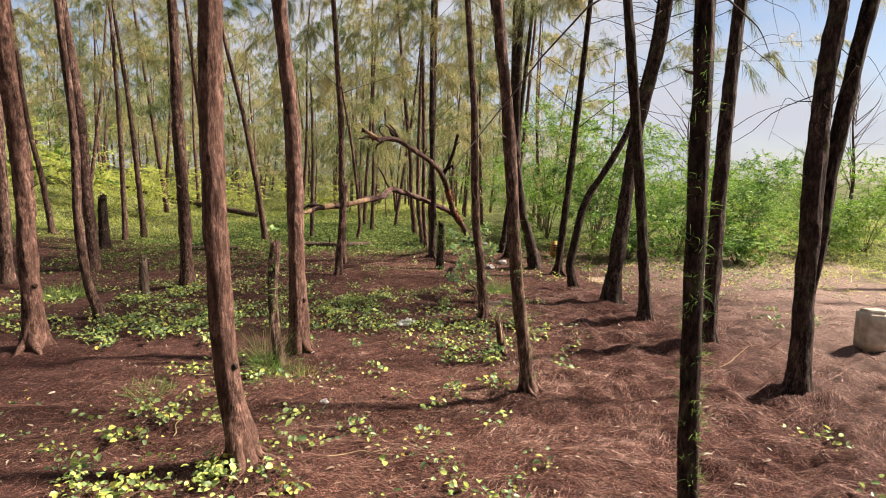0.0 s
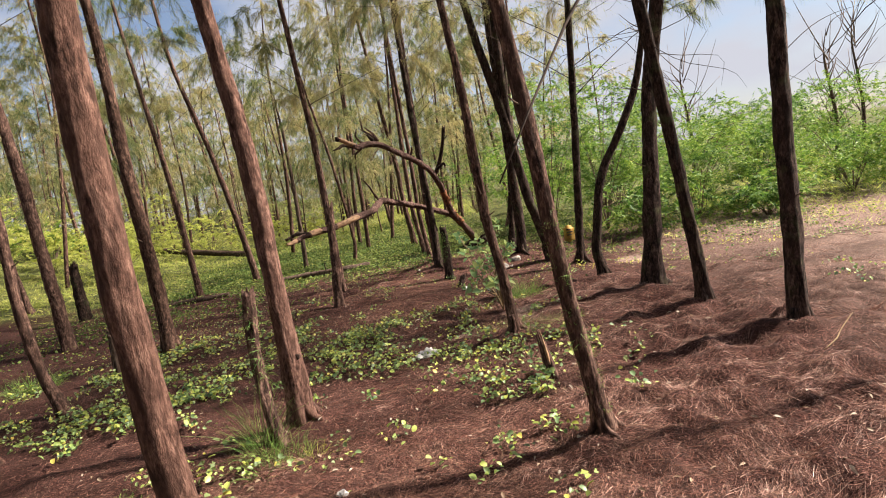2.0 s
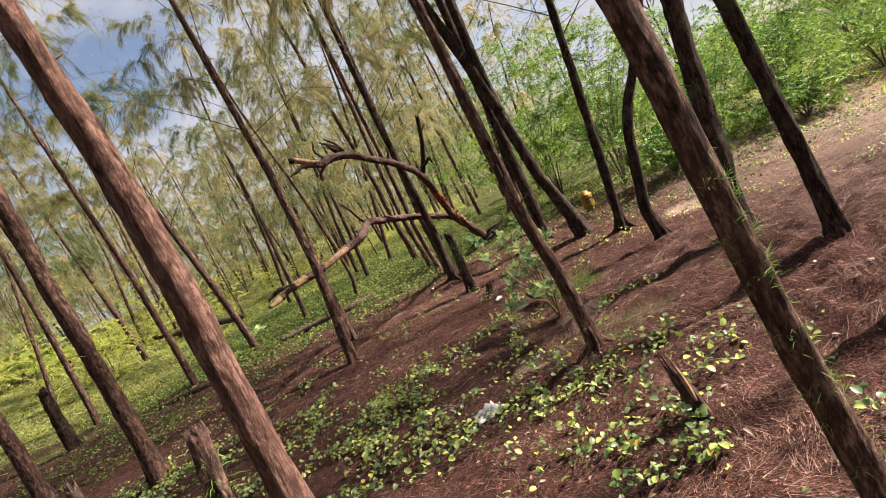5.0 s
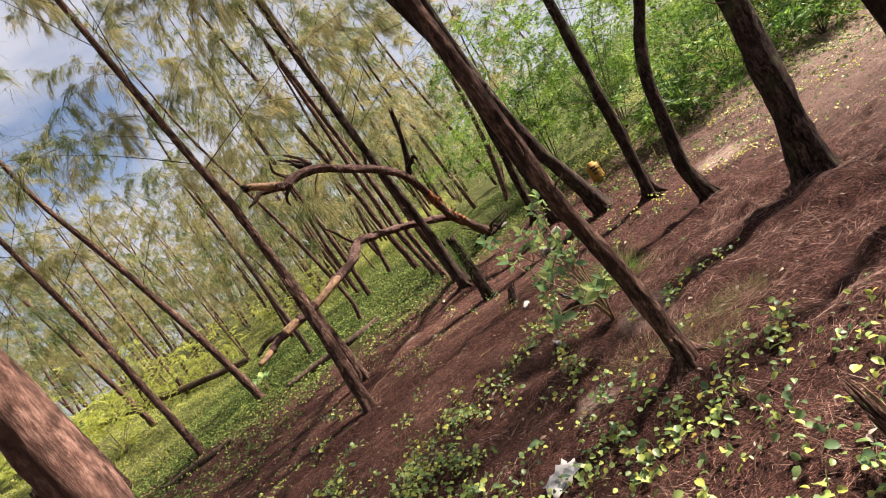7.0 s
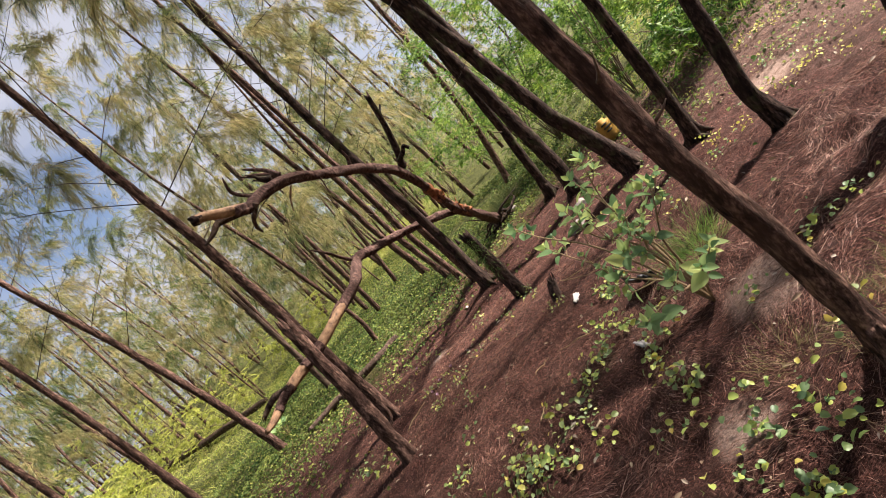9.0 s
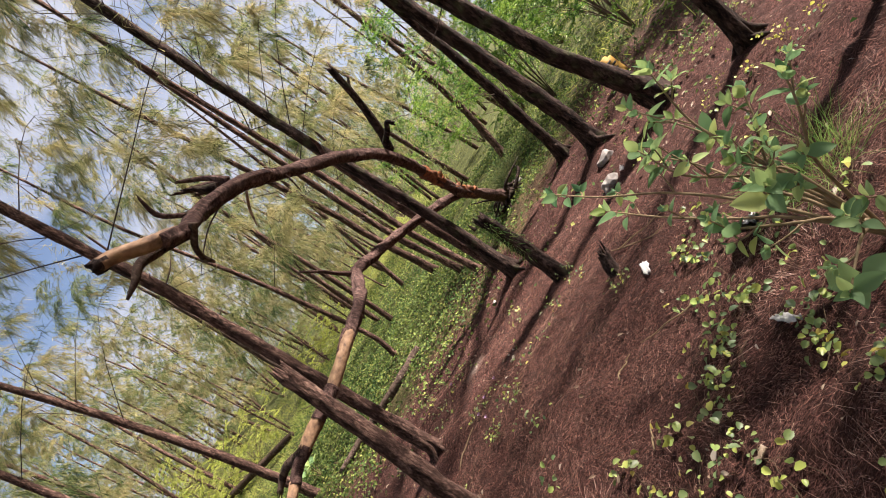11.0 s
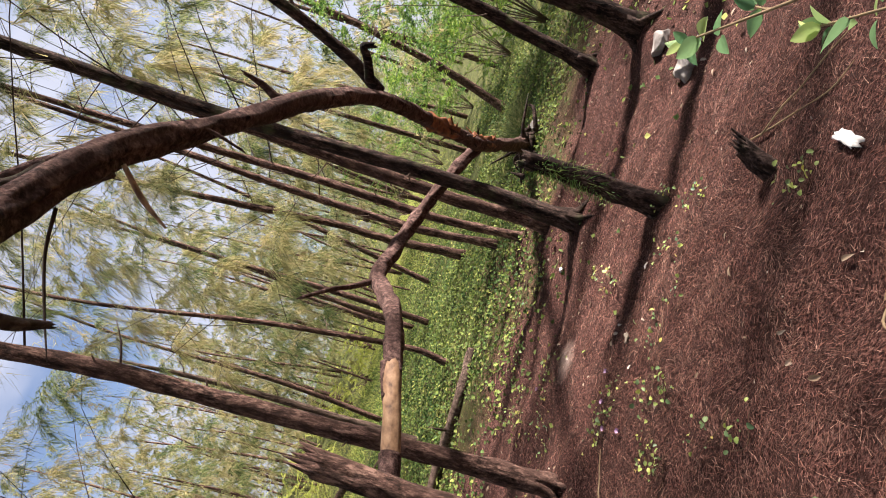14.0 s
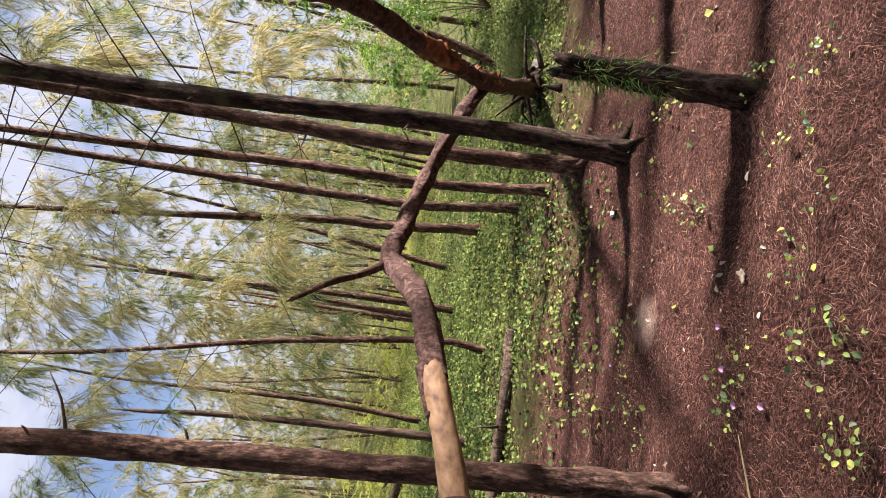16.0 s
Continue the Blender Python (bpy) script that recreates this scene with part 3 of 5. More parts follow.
    if kind in ("dark", "flared", "forked", "mossy") and bx > 0.8:
        # long bare twigs that reach out and hang
        for k in range(12):
            z = 1.9 + rnd.random() * 2.2
            az = rnd.random() * 6.28
            a = pts_of(z)
            o = np.array([math.cos(az), math.sin(az), 0.5 * rnd.normal()])
            ln = 0.3 + 0.7 * rnd.random()
            q = [a, a + o * ln * 0.4 + rnd.normal(size=3) * 0.04, a + o * ln * 0.75 + rnd.normal(size=3) * 0.06, a + o * ln + np.array([0, 0, -0.25 * rnd.random()])]
            part("dead_twig", tube_mesh("dead_twig", q, [0.004, 0.003, 0.002, 0.0008], 9, 4), DARK_TWIG, tree)
    if kind in ("sprout", "mossy"):
        o_, w_ = [], []
        m_rows = 210 if kind == "mossy" else 120
        for k in range(m_rows):
            z = 0.1 + rnd.random() * (2.6 if kind == "mossy" else 1.15)
            az = rnd.random() * 6.28
            out = np.array([math.cos(az), math.sin(az), 0.25])
            a = pts_of(z) + out * np.interp(z, zs, rad) * 0.8
            m = 7
            o_.append(np.repeat(a[None], m, 0) + rnd.normal(size=(m, 3)) * 0.008)
            w_.append(unit(out * 0.6 + rnd.normal(size=(m, 3)) * 0.45 + np.array([0, 0, 0.35])))
        o_, w_ = np.vstack(o_), np.vstack(w_)
        c = len(o_)
        tagged(part("foliage", blade_mesh("foliage", o_, w_, 0.018 + 0.05 * rnd.random(c) ** 1.5, np.full(c, 0.0018), rnd.random(c), rnd), NEEDLES_GREEN, tree, "fresh pale green needle shoots"), kind="stuff")
    return tree


for number, (kind, base, girth, height, start, pts) in enumerate(TREES):
    casuarina(kind, base, girth, height, start, pts, 100 + number * 7)


# the plantation beyond, four grown forms set out in rows
def far_casuarina(seed, height, start, lean, per=20, width=0.012):
    rnd = rng_of(seed)
    tree = thing("casuarina_tree", (0, 0, 0), "slender casuarina with tan and olive foliage, for distant and unseen added trees", "tree", "casuarina trees")
    zs = np.linspace(-0.2, height, 20)
    px = lean * zs + 0.06 * np.sin(zs * 0.9 + seed)
    path = np.column_stack([px, 0.05 * np.cos(zs * 0.7 + seed), zs])
    part("trunk", to_mesh("trunk", *tube(path, 0.062 * np.clip(1 - zs / height, 0.05, 1) ** 0.7, 8, 0.1, seed)), BARK, tree)
    limbs, blades = crown(lambda z: np.array([np.interp(z, zs, px), 0, z]), height, start, 28, 1.5, 12, per, 0.16, width, rnd)
    for path_, radii in limbs[::2]:
        part("branch", tube_mesh("branch", path_, radii, 4, 3), DARK_TWIG, tree)
    tagged(part("foliage", blade_mesh("foliage", *blades, True), NEEDLES, tree), kind="stuff")
    return tree


FORMS = [far_casuarina(901, 8.5, 1.7, 0.02), far_casuarina(902, 7.6, 1.2, -0.05), far_casuarina(903, 9.0, 2.2, 0.05), far_casuarina(904, 6.2, 0.8, 0.0)]
DENSE = [far_casuarina(905, 7.4, 0.5, 0.03, 12, 0.019), far_casuarina(906, 8.6, 0.9, -0.03, 12, 0.019)]
place_rnd = rng_of(77)
spots = []
for row in range(-14, 3):
    y = 15.2 + place_rnd.random() * 1.5
    if row <= -5:
        y = 13.5 - row * 0.5
    while y < 42:
        x = -0.2 + row * 1.8 - 0.11 * (y - 10) + place_rnd.normal() * 0.45
        clear = min(math.hypot(x - b[0], y - b[1]) for b in TREE_BASES)
        thin = -9 < x < 0.5 and y < 23 and place_rnd.random() < 0.5
        if clear > 0.8 and not thin and not (x > 0.6 and y < 24) and not (y < 25 and x < -6.0 and place_rnd.random() < 0.7):
            spots.append((x, y))
        y += 1.5 + place_rnd.random() * 2.6 + (y - 14) * 0.07
for k, (x, y) in enumerate(spots):
    form = FORMS[k % 4]
    m = pose(x, y, gz(x, y), place_rnd.normal() * 3, place_rnd.normal() * 3, place_rnd.random() * 360)
    if k < 4:
        form.matrix_basis = m
    else:
        copy_thing(form, m)
# the dense far edge, a few trees behind the shrubs, and unseen rows added behind the walker to cut skylight
dense = [(1.2, 18.5), (2.4, 21.0), (0.9, 22.8), (3.6, 23.2), (4.6, 26.0), (2.2, 26.5), (6.0, 29.0), (3.0, 18.4), (0.4, 27.0), (8.5, 30.0)]
dense += [(-30 + 1.35 * k + place_rnd.normal() * 0.5, 29.5 + 9 * place_rnd.random() - (4 if k < 9 else 0)) for k in range(25)]
dense += [(-11.5 + 2.3 * (k % 7) + place_rnd.normal() * 0.4, -2.6 - 2.6 * (k // 7) + place_rnd.normal() * 0.4) for k in range(7)]
# unseen trees added seaward, out of view, only to shade the near ground
SHADE = far_casuarina(907, 10.0, 4.4, 0.0, 46, 0.011)
shade = [(7.0, 7.5), (7.2, 8.5)]
# more unseen trees on the left, added to hold back skylight
dense += [(-7.4 - 2.2 * (k % 3) + place_rnd.normal() * 0.4, 0.0 + 2.3 * (k // 3) + place_rnd.normal() * 0.3) for k in range(4)]
for k, (x, y) in enumerate(dense):
    m = pose(x, y, gz(x, y), place_rnd.normal() * 3, place_rnd.normal() * 3, place_rnd.random() * 360)
    if k < 2:
        DENSE[k].matrix_basis = m
    else:
        copy_thing(DENSE[k % 2], m)
for k, (x, y) in enumerate(shade):
    m = pose(x, y, gz(x, y), 0, 0, x * 80)
    if k:
        copy_thing(SHADE, m)
    else:
        SHADE.matrix_basis = m
for k in range(16):
    x, y = -16 + 1.0 * k + place_rnd.normal() * 0.6, 20.5 + 8 * place_rnd.random()
    copy_thing(DENSE[k % 2], pose(x, y, gz(x, y), 0, 0, place_rnd.random() * 360) @ Matrix.Scale(0.36 + 0.22 * place_rnd.random(), 4))


# the wood that closes the distance, clump upon clump of needles
def far_wood(clumps, place, n, size, label, seed):
    rnd = rng_of(seed)
    cx, cy, top = place(rnd, clumps)
    cz = 0.3 + top * rnd.random(clumps) ** 0.8
    i = rnd.integers(0, clumps, n)
    off = rnd.normal(size=(n, 3)) * np.array([0.75, 0.55, 0.42])
    org = np.column_stack([cx[i], cy[i], cz[i]]) + off
    way = unit(unit(off) * 0.5 + rnd.normal(size=(n, 3)) * 0.5 + np.array([0, 0, -0.35]))
    keep = org[:, 2] > 0.1
    m = int(keep.sum())
    me = blade_mesh("far_wood", org[keep], way[keep], size * (0.45 + 0.55 * rnd.random(m)), size * (0.09 + 0.09 * rnd.random(m)), np.full(m, 0.5), rnd, True)
    tagged(part("far_wood", me, NEEDLES), label, "wood", kind="stuff")


def ahead(rnd, clumps):
    x = -52 + 64 * rnd.random(clumps)
    y = 42 + 8 * rnd.random(clumps) - np.clip((-24 - x) * 0.35, 0, 9)
    return x, y, 6.4 + 2.8 * value_noise(x * 0.28 + 60, y * 0.1, 96) - np.clip((x + 2) * 0.35, 0, 4.2)


# out-of-view ring of clumps, added to block skylight on the shaded trunk sides
def unseen_landward(rnd, clumps):
    turn = 1.75 * math.pi * rnd.random(clumps) / 2 + math.pi * 0.86
    far = 15 + 4 * rnd.random(clumps)
    return 1 + np.cos(turn) * far * 1.15, 5 + np.sin(turn) * far, 8.5 + rnd.random(clumps)


far_wood(800, ahead, 78000, 0.36, "distant dense casuarina wood with olive and tan crowns", 95)
far_wood(700, unseen_landward, 30000, 0.75, "unseen dense casuarina wood behind and beside the path, added against skylight", 97)


# the broken casuarina that hangs across the way
def broken_tree():
    tree = thing("broken_tree", (0.72, 13.15, gz(0.72, 13.15)), "fallen casuarina with torn orange wood and two bare broken limbs", "tree")
    o = np.array([0.72, 13.15, gz(0.72, 13.15)])

    def rel(*pts):
        return [np.array(p) - o for p in pts]

    main = rel((0.72, 13.2, 0.02), (0.62, 12.85, 0.20), (0.40, 12.05, 0.56), (0.24, 11.45, 0.79), (0.14, 10.85, 1.05), (0.07, 10.3, 1.32), (0.01, 9.85, 1.50), (-0.07, 9.45, 1.66), (-0.25, 8.95, 1.82), (-0.45, 8.5, 1.945), (-0.575, 8.2, 2.02), (-0.675, 7.98, 2.055), (-0.775, 7.76, 2.05), (-0.835, 7.6, 2.02), (-0.88, 7.47, 2.035))
    part("trunk", tube_mesh("trunk", main, [0.088, 0.078, 0.06, 0.05, 0.046, 0.042, 0.041, 0.039, 0.036, 0.034, 0.034, 0.035, 0.033, 0.031, 0.025], 190, 28, bark=0.24, seed=5), BARK_LOG, tree)
    tip = rel((-0.845, 7.57, 2.035), (-0.875, 7.50, 2.045), (-0.92, 7.44, 2.07), (-0.97, 7.375, 2.105), (-1.005, 7.335, 2.115))
    part("bare_tip", tube_mesh("bare_tip", tip, [0.024, 0.028, 0.027, 0.025, 0.023], 30, 16, bark=0.14, seed=6), PALE_WOOD, tree, "pale broken end of bare wood")
    blunt = rel((-0.99, 7.352, 2.11), (-1.01, 7.33, 2.117), (-1.018, 7.322, 2.12))
    part("broken_end", tube_mesh("broken_end", blunt, [0.025, 0.025, 0.021], 8, 16, bark=0.3, seed=7, jag=0.02), BARK_DARK, tree, "dark splintered broken end")
    for k, (a, m, e, r) in enumerate([((-0.650, 8.12, 2.10), (-0.710, 8.17, 2.175), (-0.781, 8.12, 2.234), 0.017), ((-0.660, 8.16, 2.09), (-0.720, 8.22, 2.17), (-0.814, 8.10, 2.255), 0.012), ((-0.640, 8.08, 2.10), (-0.690, 8.12, 2.19), (-0.760, 8.08, 2.265), 0.013), ((-0.670, 8.2, 2.08), (-0.730, 8.2, 2.15), (-0.785, 8.17, 2.20), 0.010), ((-0.69, 7.98, 2.10), (-0.725, 7.985, 2.14), (-0.74, 7.98, 2.175), 0.022), ((-0.80, 7.70, 2.07), (-0.85, 7.67, 2.15), (-0.824, 7.62, 2.216), 0.011), ((-0.77, 7.78, 2.05), (-0.81, 7.78, 2.085), (-0.825, 7.785, 2.11), 0.015)]):
        part("splintered_stub", tube_mesh("splintered_stub", rel(a, m, e), [r, r * 0.9, r * 0.45], 14, 9, bark=0.35, seed=60 + k, jag=0.03), BARK_DARK if k in (4, 6) else BARK_LOG, tree)
    twist = rel((-0.79, 7.575, 2.01), (-0.825, 7.58, 1.985), (-0.865, 7.60, 1.96), (-0.892, 7.66, 1.93), (-0.90, 7.72, 1.90))
    part("dead_branch", tube_mesh("dead_branch", twist, [0.015, 0.013, 0.012, 0.010, 0.005], 28, 10, bark=0.4, seed=71, jag=0.02), BARK_GREY, tree)
    peel = rel((-0.64, 8.07, 2.01), (-0.70, 8.09, 1.96), (-0.745, 8.08, 1.892))
    part("peeled_bark", tube_mesh("peeled_bark", peel, [0.005, 0.007, 0.003], 10, 5, bark=0.3, seed=72), PALE_WOOD, tree, "thin hanging sliver of pale wood")
    stiff = rel((-0.745, 7.9, 2.03), (-0.83, 7.89, 2.02), (-0.92, 7.86, 1.98), (-0.995, 7.815, 1.93))
    part("dead_branch", tube_mesh("dead_branch", stiff, [0.004, 0.0032, 0.0026, 0.001], 16, 5), DARK_TWIG, tree)
    torn = rel((0.12, 10.68, 1.13), (0.10, 10.53, 1.20), (0.085, 10.4, 1.265), (0.065, 10.25, 1.34))
    part("torn_wood", tube_mesh("torn_wood", torn, [0.044, 0.049, 0.049, 0.045], 40, 22, bark=0.5, seed=8), ORANGE_WOOD, tree, "orange torn wood where the bark has split off")
    torn2 = rel((0.33, 11.8, 0.665), (0.25, 11.45, 0.80), (0.18, 11.12, 0.94))
    part("torn_wood", tube_mesh("torn_wood", torn2, [0.05, 0.058, 0.048], 34, 20, bark=0.6, seed=9), ORANGE_WOOD, tree, "rust-brown torn wood")
    split = rng_of(47)
    for k in range(22):
        f = split.random()
        a = np.array([0.32, 11.75, 0.68]) * (1 - f) + np.array([0.10, 10.55, 1.18]) * f - o
        d = unit(split.normal(size=3) * np.array([1, 0.6, 1]))
        q = [a + d * 0.035, a + d * 0.06 + np.array([0, -0.02, 0.01]), a + d * (0.08 + 0.04 * split.random()) + np.array([0, -0.06, 0.03])]
        part("splinter", tube_mesh("splinter", q, [0.012, 0.008, 0.002], 6, 5, bark=0.3, seed=150 + k), ORANGE_WOOD if k % 3 else BARK_DARK, tree)
    limb = rel((0.25, 11.45, 0.80), (0.10, 11.30, 0.90), (-0.13, 11.1, 1.02), (-0.50, 10.95, 1.17), (-0.75, 10.7, 1.27), (-0.93, 10.45, 1.335), (-1.00, 10.15, 1.27), (-1.07, 9.85, 1.215), (-1.17, 9.6, 1.19), (-1.27, 9.45, 1.165))
    part("limb", tube_mesh("limb", limb, [0.046, 0.044, 0.043, 0.046, 0.050, 0.052, 0.050, 0.048, 0.045, 0.040], 140, 22, bark=0.28, seed=12), BARK_LOG, tree)
    bare = rel((-1.20, 9.555, 1.185), (-1.29, 9.42, 1.162), (-1.41, 9.27, 1.13), (-1.52, 9.15, 1.105), (-1.58, 9.09, 1.095))
    part("bare_wood", tube_mesh("bare_wood", bare, [0.034, 0.045, 0.044, 0.043, 0.038], 44, 18, bark=0.12, seed=13), PALE_WOOD, tree, "long stretch of pale bare wood")
    strip = rel((-1.235, 9.50, 1.205), (-1.30, 9.41, 1.195), (-1.36, 9.335, 1.178), (-1.40, 9.285, 1.16))
    part("bark_strip", tube_mesh("bark_strip", strip, [0.024, 0.019, 0.012, 0.003], 16, 8, bark=0.3, seed=131), BARK_LOG, tree)
    knot = rel((-1.345, 9.345, 1.175), (-1.34, 9.335, 1.195))
    part("knot", tube_mesh("knot", knot, [0.014, 0.010], 4, 8, seed=3), BARK_LOG, tree)
    for k, (pts, rad, mat) in enumerate([
            (((-1.52, 9.15, 1.105), (-1.62, 9.06, 1.09), (-1.70, 9.0, 1.088)), (0.044, 0.047, 0.044), BARK_LOG),
            (((-1.68, 9.02, 1.088), (-1.77, 8.955, 1.082), (-1.86, 8.90, 1.07)), (0.042, 0.043, 0.040), PALE_WOOD),
            (((-1.84, 8.91, 1.072), (-1.93, 8.85, 1.06), (-2.0, 8.745, 1.02)), (0.041, 0.038, 0.032), BARK_LOG),
            (((-1.99, 8.76, 1.03), (-2.05, 8.67, 1.005), (-2.10, 8.60, 1.0)), (0.030, 0.027, 0.018), PALE_WOOD)]):
        part("limb_end", tube_mesh("limb_end", rel(*pts), rad, 22, 16, bark=0.2, seed=140 + k, jag=0.03 if k == 3 else 0.0), mat, tree)
    spur = rel((-1.86, 8.89, 1.07), (-2.0, 8.93, 1.10), (-2.10, 8.98, 1.08), (-2.18, 8.97, 1.05))
    part("limb_end", tube_mesh("limb_end", spur, [0.034, 0.028, 0.024, 0.018], 24, 14, bark=0.2, seed=15, jag=0.05), BARK_GREY, tree)
    twig = rel((-0.96, 10.4, 1.33), (-1.02, 10.2, 1.47), (-1.04, 9.95, 1.58), (-1.10, 9.8, 1.70))
    part("dead_branch", tube_mesh("dead_branch", twig, [0.022, 0.017, 0.016, 0.009], 26, 10, bark=0.2, seed=16, jag=0.04), BARK_LOG, tree)
    up = rel((0.0, 9.62, 1.62), (0.09, 9.55, 1.80), (0.16, 9.48, 2.02), (0.21, 9.4, 2.23))
    part("dead_branch", tube_mesh("dead_branch", up, [0.034, 0.029, 0.026, 0.024], 30, 12, bark=0.18, seed=17, jag=0.06), BARK_DARK, tree, "dark upright broken branch")
    fork2 = rel((0.15, 9.49, 1.99), (0.19, 9.50, 2.07), (0.25, 9.50, 2.13))
    part("dead_branch", tube_mesh("dead_branch", fork2, [0.016, 0.013, 0.007], 10, 8, bark=0.15, seed=18), BARK_DARK, tree)
    hook = rel((0.01, 9.52, 1.68), (0.09, 9.45, 1.71), (0.13, 9.42, 1.74), (0.15, 9.42, 1.70))
    part("dead_branch", tube_mesh("dead_branch", hook, [0.024, 0.021, 0.018, 0.013], 16, 10, bark=0.2, seed=19, jag=0.02), BARK_DARK, tree)
    wisp = rel((0.14, 9.42, 1.72), (0.20, 9.36, 1.69), (0.27, 9.33, 1.60))
    part("dead_branch", tube_mesh("dead_branch", wisp, [0.003, 0.0025, 0.001], 10, 5), TWIG, tree)
    for k, (a, b, r) in enumerate([((-0.5, 8.3, 2.0), (-0.52, 8.36, 1.86), 0.007), ((-0.30, 8.8, 1.9), (-0.27, 8.72, 1.99), 0.014)]):
        p = rel(a, tuple((np.array(a) + np.array(b)) / 2 + np.array([0.01, 0.02, 0.01])), b)
        part("dead_branch", tube_mesh("dead_branch", p, [r, r * 0.85, r * 0.5], 14, 9, bark=0.25, seed=20 + k, jag=0.04), BARK_LOG, tree)
    strip_p = rel((-0.84, 7.66, 2.03), (-0.926, 7.55, 2.05), (-0.987, 7.5, 2.06), (-1.037, 7.47, 2.035), (-1.097, 7.45, 2.02))
    part("peeled_bark", tube_mesh("peeled_bark", strip_p, [0.026, 0.022, 0.017, 0.013, 0.006], 26, 10, bark=0.25, seed=31), BARK_GREY, tree, "hanging strip of torn bark")
    # the torn root end, a tangle of stubs on the ground
    rnd = rng_of(41)
    for k in range(30):
        d = unit(rnd.normal(size=3) * np.array([1, 0.8, 0.7]))
        a = np.array([rnd.normal() * 0.06, -0.1 + rnd.normal() * 0.15, 0.12 + 0.08 * rnd.random()])
        q = [a, a + d * 0.16 + rnd.normal(size=3) * 0.03, a + d * (0.25 + 0.35 * rnd.random()) + np.array([0, 0, -0.05])]
        q = [np.array([p[0], p[1], max(p[2], 0.0)]) for p in q]
        part("root", tube_mesh("root", q, [0.028, 0.018, 0.006], 8, 7, bark=0.25, seed=50 + k), BARK_DARK, tree)


broken_tree()


# stumps
def stump(base, top, r0, r1, seed, label, mat=BARK_GREY, jag=0.08, shoots=0, bend=0.0):
    z0 = gz(*base)
    st = thing("tree_stump", (base[0], base[1], z0), label, "stump", "broken stumps")
    t = np.array(top) - np.array([base[0], base[1], z0])
    path = [np.array([0, 0, -0.06]), t * 0.3 + np.array([bend, 0, 0]), t * 0.65 + np.array([bend, 0, 0]), t]
    n = 46
    p = smooth_path(np.column_stack([path, [r0, (2 * r0 + r1) / 3, (r0 + 2 * r1) / 3, r1]]), n)
    lobes = 0.5 * np.exp(-np.clip(p[:, 2], 0, None) / 0.09)
    part("trunk", to_mesh("trunk", *tube(p[:, :3], p[:, 3], 26, 0.22, seed, lobes, jag)), mat, st)
    rnd = rng_of(seed)
    for k in range(5):
        a = t + np.array([rnd.normal() * r1 * 0.5, rnd.normal() * r1 * 0.5, -0.02])
        part("splinter", tube_mesh("splinter", [a, a + unit(t) * jag * 0.6, a + unit(t) * jag * (0.9 + 0.6 * rnd.random())], [r1 * 0.4, r1 * 0.25, 0.002], 6, 5, seed=seed + k), mat, st)
    if shoots:
        h = rnd.random(shoots) ** 0.7
        out = unit(rnd.normal(size=(shoots, 3)) * np.array([0.8, 0.8, 0.3]) + np.array([-0.7, -0.3, 0]))
        org = np.outer(0.35 + 0.6 * h, t) + out * r1 * 0.9
        tagged(part("foliage", blade_mesh("foliage", org, unit(out * 0.7 + rnd.normal(size=(shoots, 3)) * 0.4 + np.array([0, 0, 0.2])), 0.03 + 0.065 * rnd.random(shoots), np.full(shoots, 0.004), 0.4 + rnd.random(shoots), rnd), NEEDLES_GREEN, st, "tufts of fresh green needles"), kind="stuff")
    return st


stump((-0.04, 9.84), (-0.035, 9.9, 0.76), 0.062, 0.05, 301, "broken trunk stump with bright green needle tufts near its top", BARK_DARK, 0.06, 420)
stump((0.08, 8.93), (0.135, 8.96, 0.12), 0.036, 0.033, 302, "short dark splintered stump in the needle litter", BARK_DARK, 0.07)
stump((-3.65, 6.95), (-3.66, 6.97, 0.47), 0.06, 0.042, 303, "short jagged grey-brown stump among vine leaves", BARK_GREY, 0.10)
torn_stump = stump((0.53, 4.87), (0.50, 4.92, 0.24), 0.036, 0.027, 304, "short splintered stump with torn pointed top", BARK, 0.12)
part("torn_wood", tube_mesh("torn_wood", [(-0.012, -0.022, 0.10), (-0.022, -0.004, 0.2), (-0.036, 0.045, 0.33)], [0.008, 0.011, 0.002], 14, 9, bark=0.6, seed=308), PALE_WOOD, torn_stump, "pale torn inner wood")
stump((-6.99, 11.83), (-6.98, 11.85, 1.02), 0.11, 0.075, 305, "thick dark broken stump among undergrowth", BARK_DARK, 0.12)
stump((-1.61, 8.75), (-1.515, 8.86, 1.40), 0.062, 0.052, 306, "tall broken trunk stub with splintered reddish top", BARK, 0.10, 0, 0.005)
stump((-1.30, 4.52), (-1.345, 4.6, 1.0), 0.040, 0.036, 307, "slender broken pole stump with green shoots at its foot", BARK, 0.05, 240, -0.035)


def dead_pole():
    base = (-3.25, 14.2)
    st = thing("dead_tree", (*base, gz(*base)), "thin dead leaning tree with a pointed bare top", "tree")
    part("trunk", tube_mesh("trunk", [(0, 0, -0.1), (0.05, 0, 1.3), (0.06, 0.02, 2.7), (0.03, 0, 3.6), (0.02, 0, 4.05)], [0.055, 0.045, 0.036, 0.022, 0.004], 50, 12, bark=0.18, seed=311), BARK_GREY, st)
    for z, s in ((1.9, 1), (2.6, -1), (3.1, 1)):
        part("dead_branch", tube_mesh("dead_branch", [(0.05, 0, z), (0.05 + s * 0.1, 0.02, z + 0.06), (0.05 + s * 0.17, 0.03, z + 0.15)], [0.01, 0.007, 0.003], 6, 5), TWIG, st)


dead_pole()


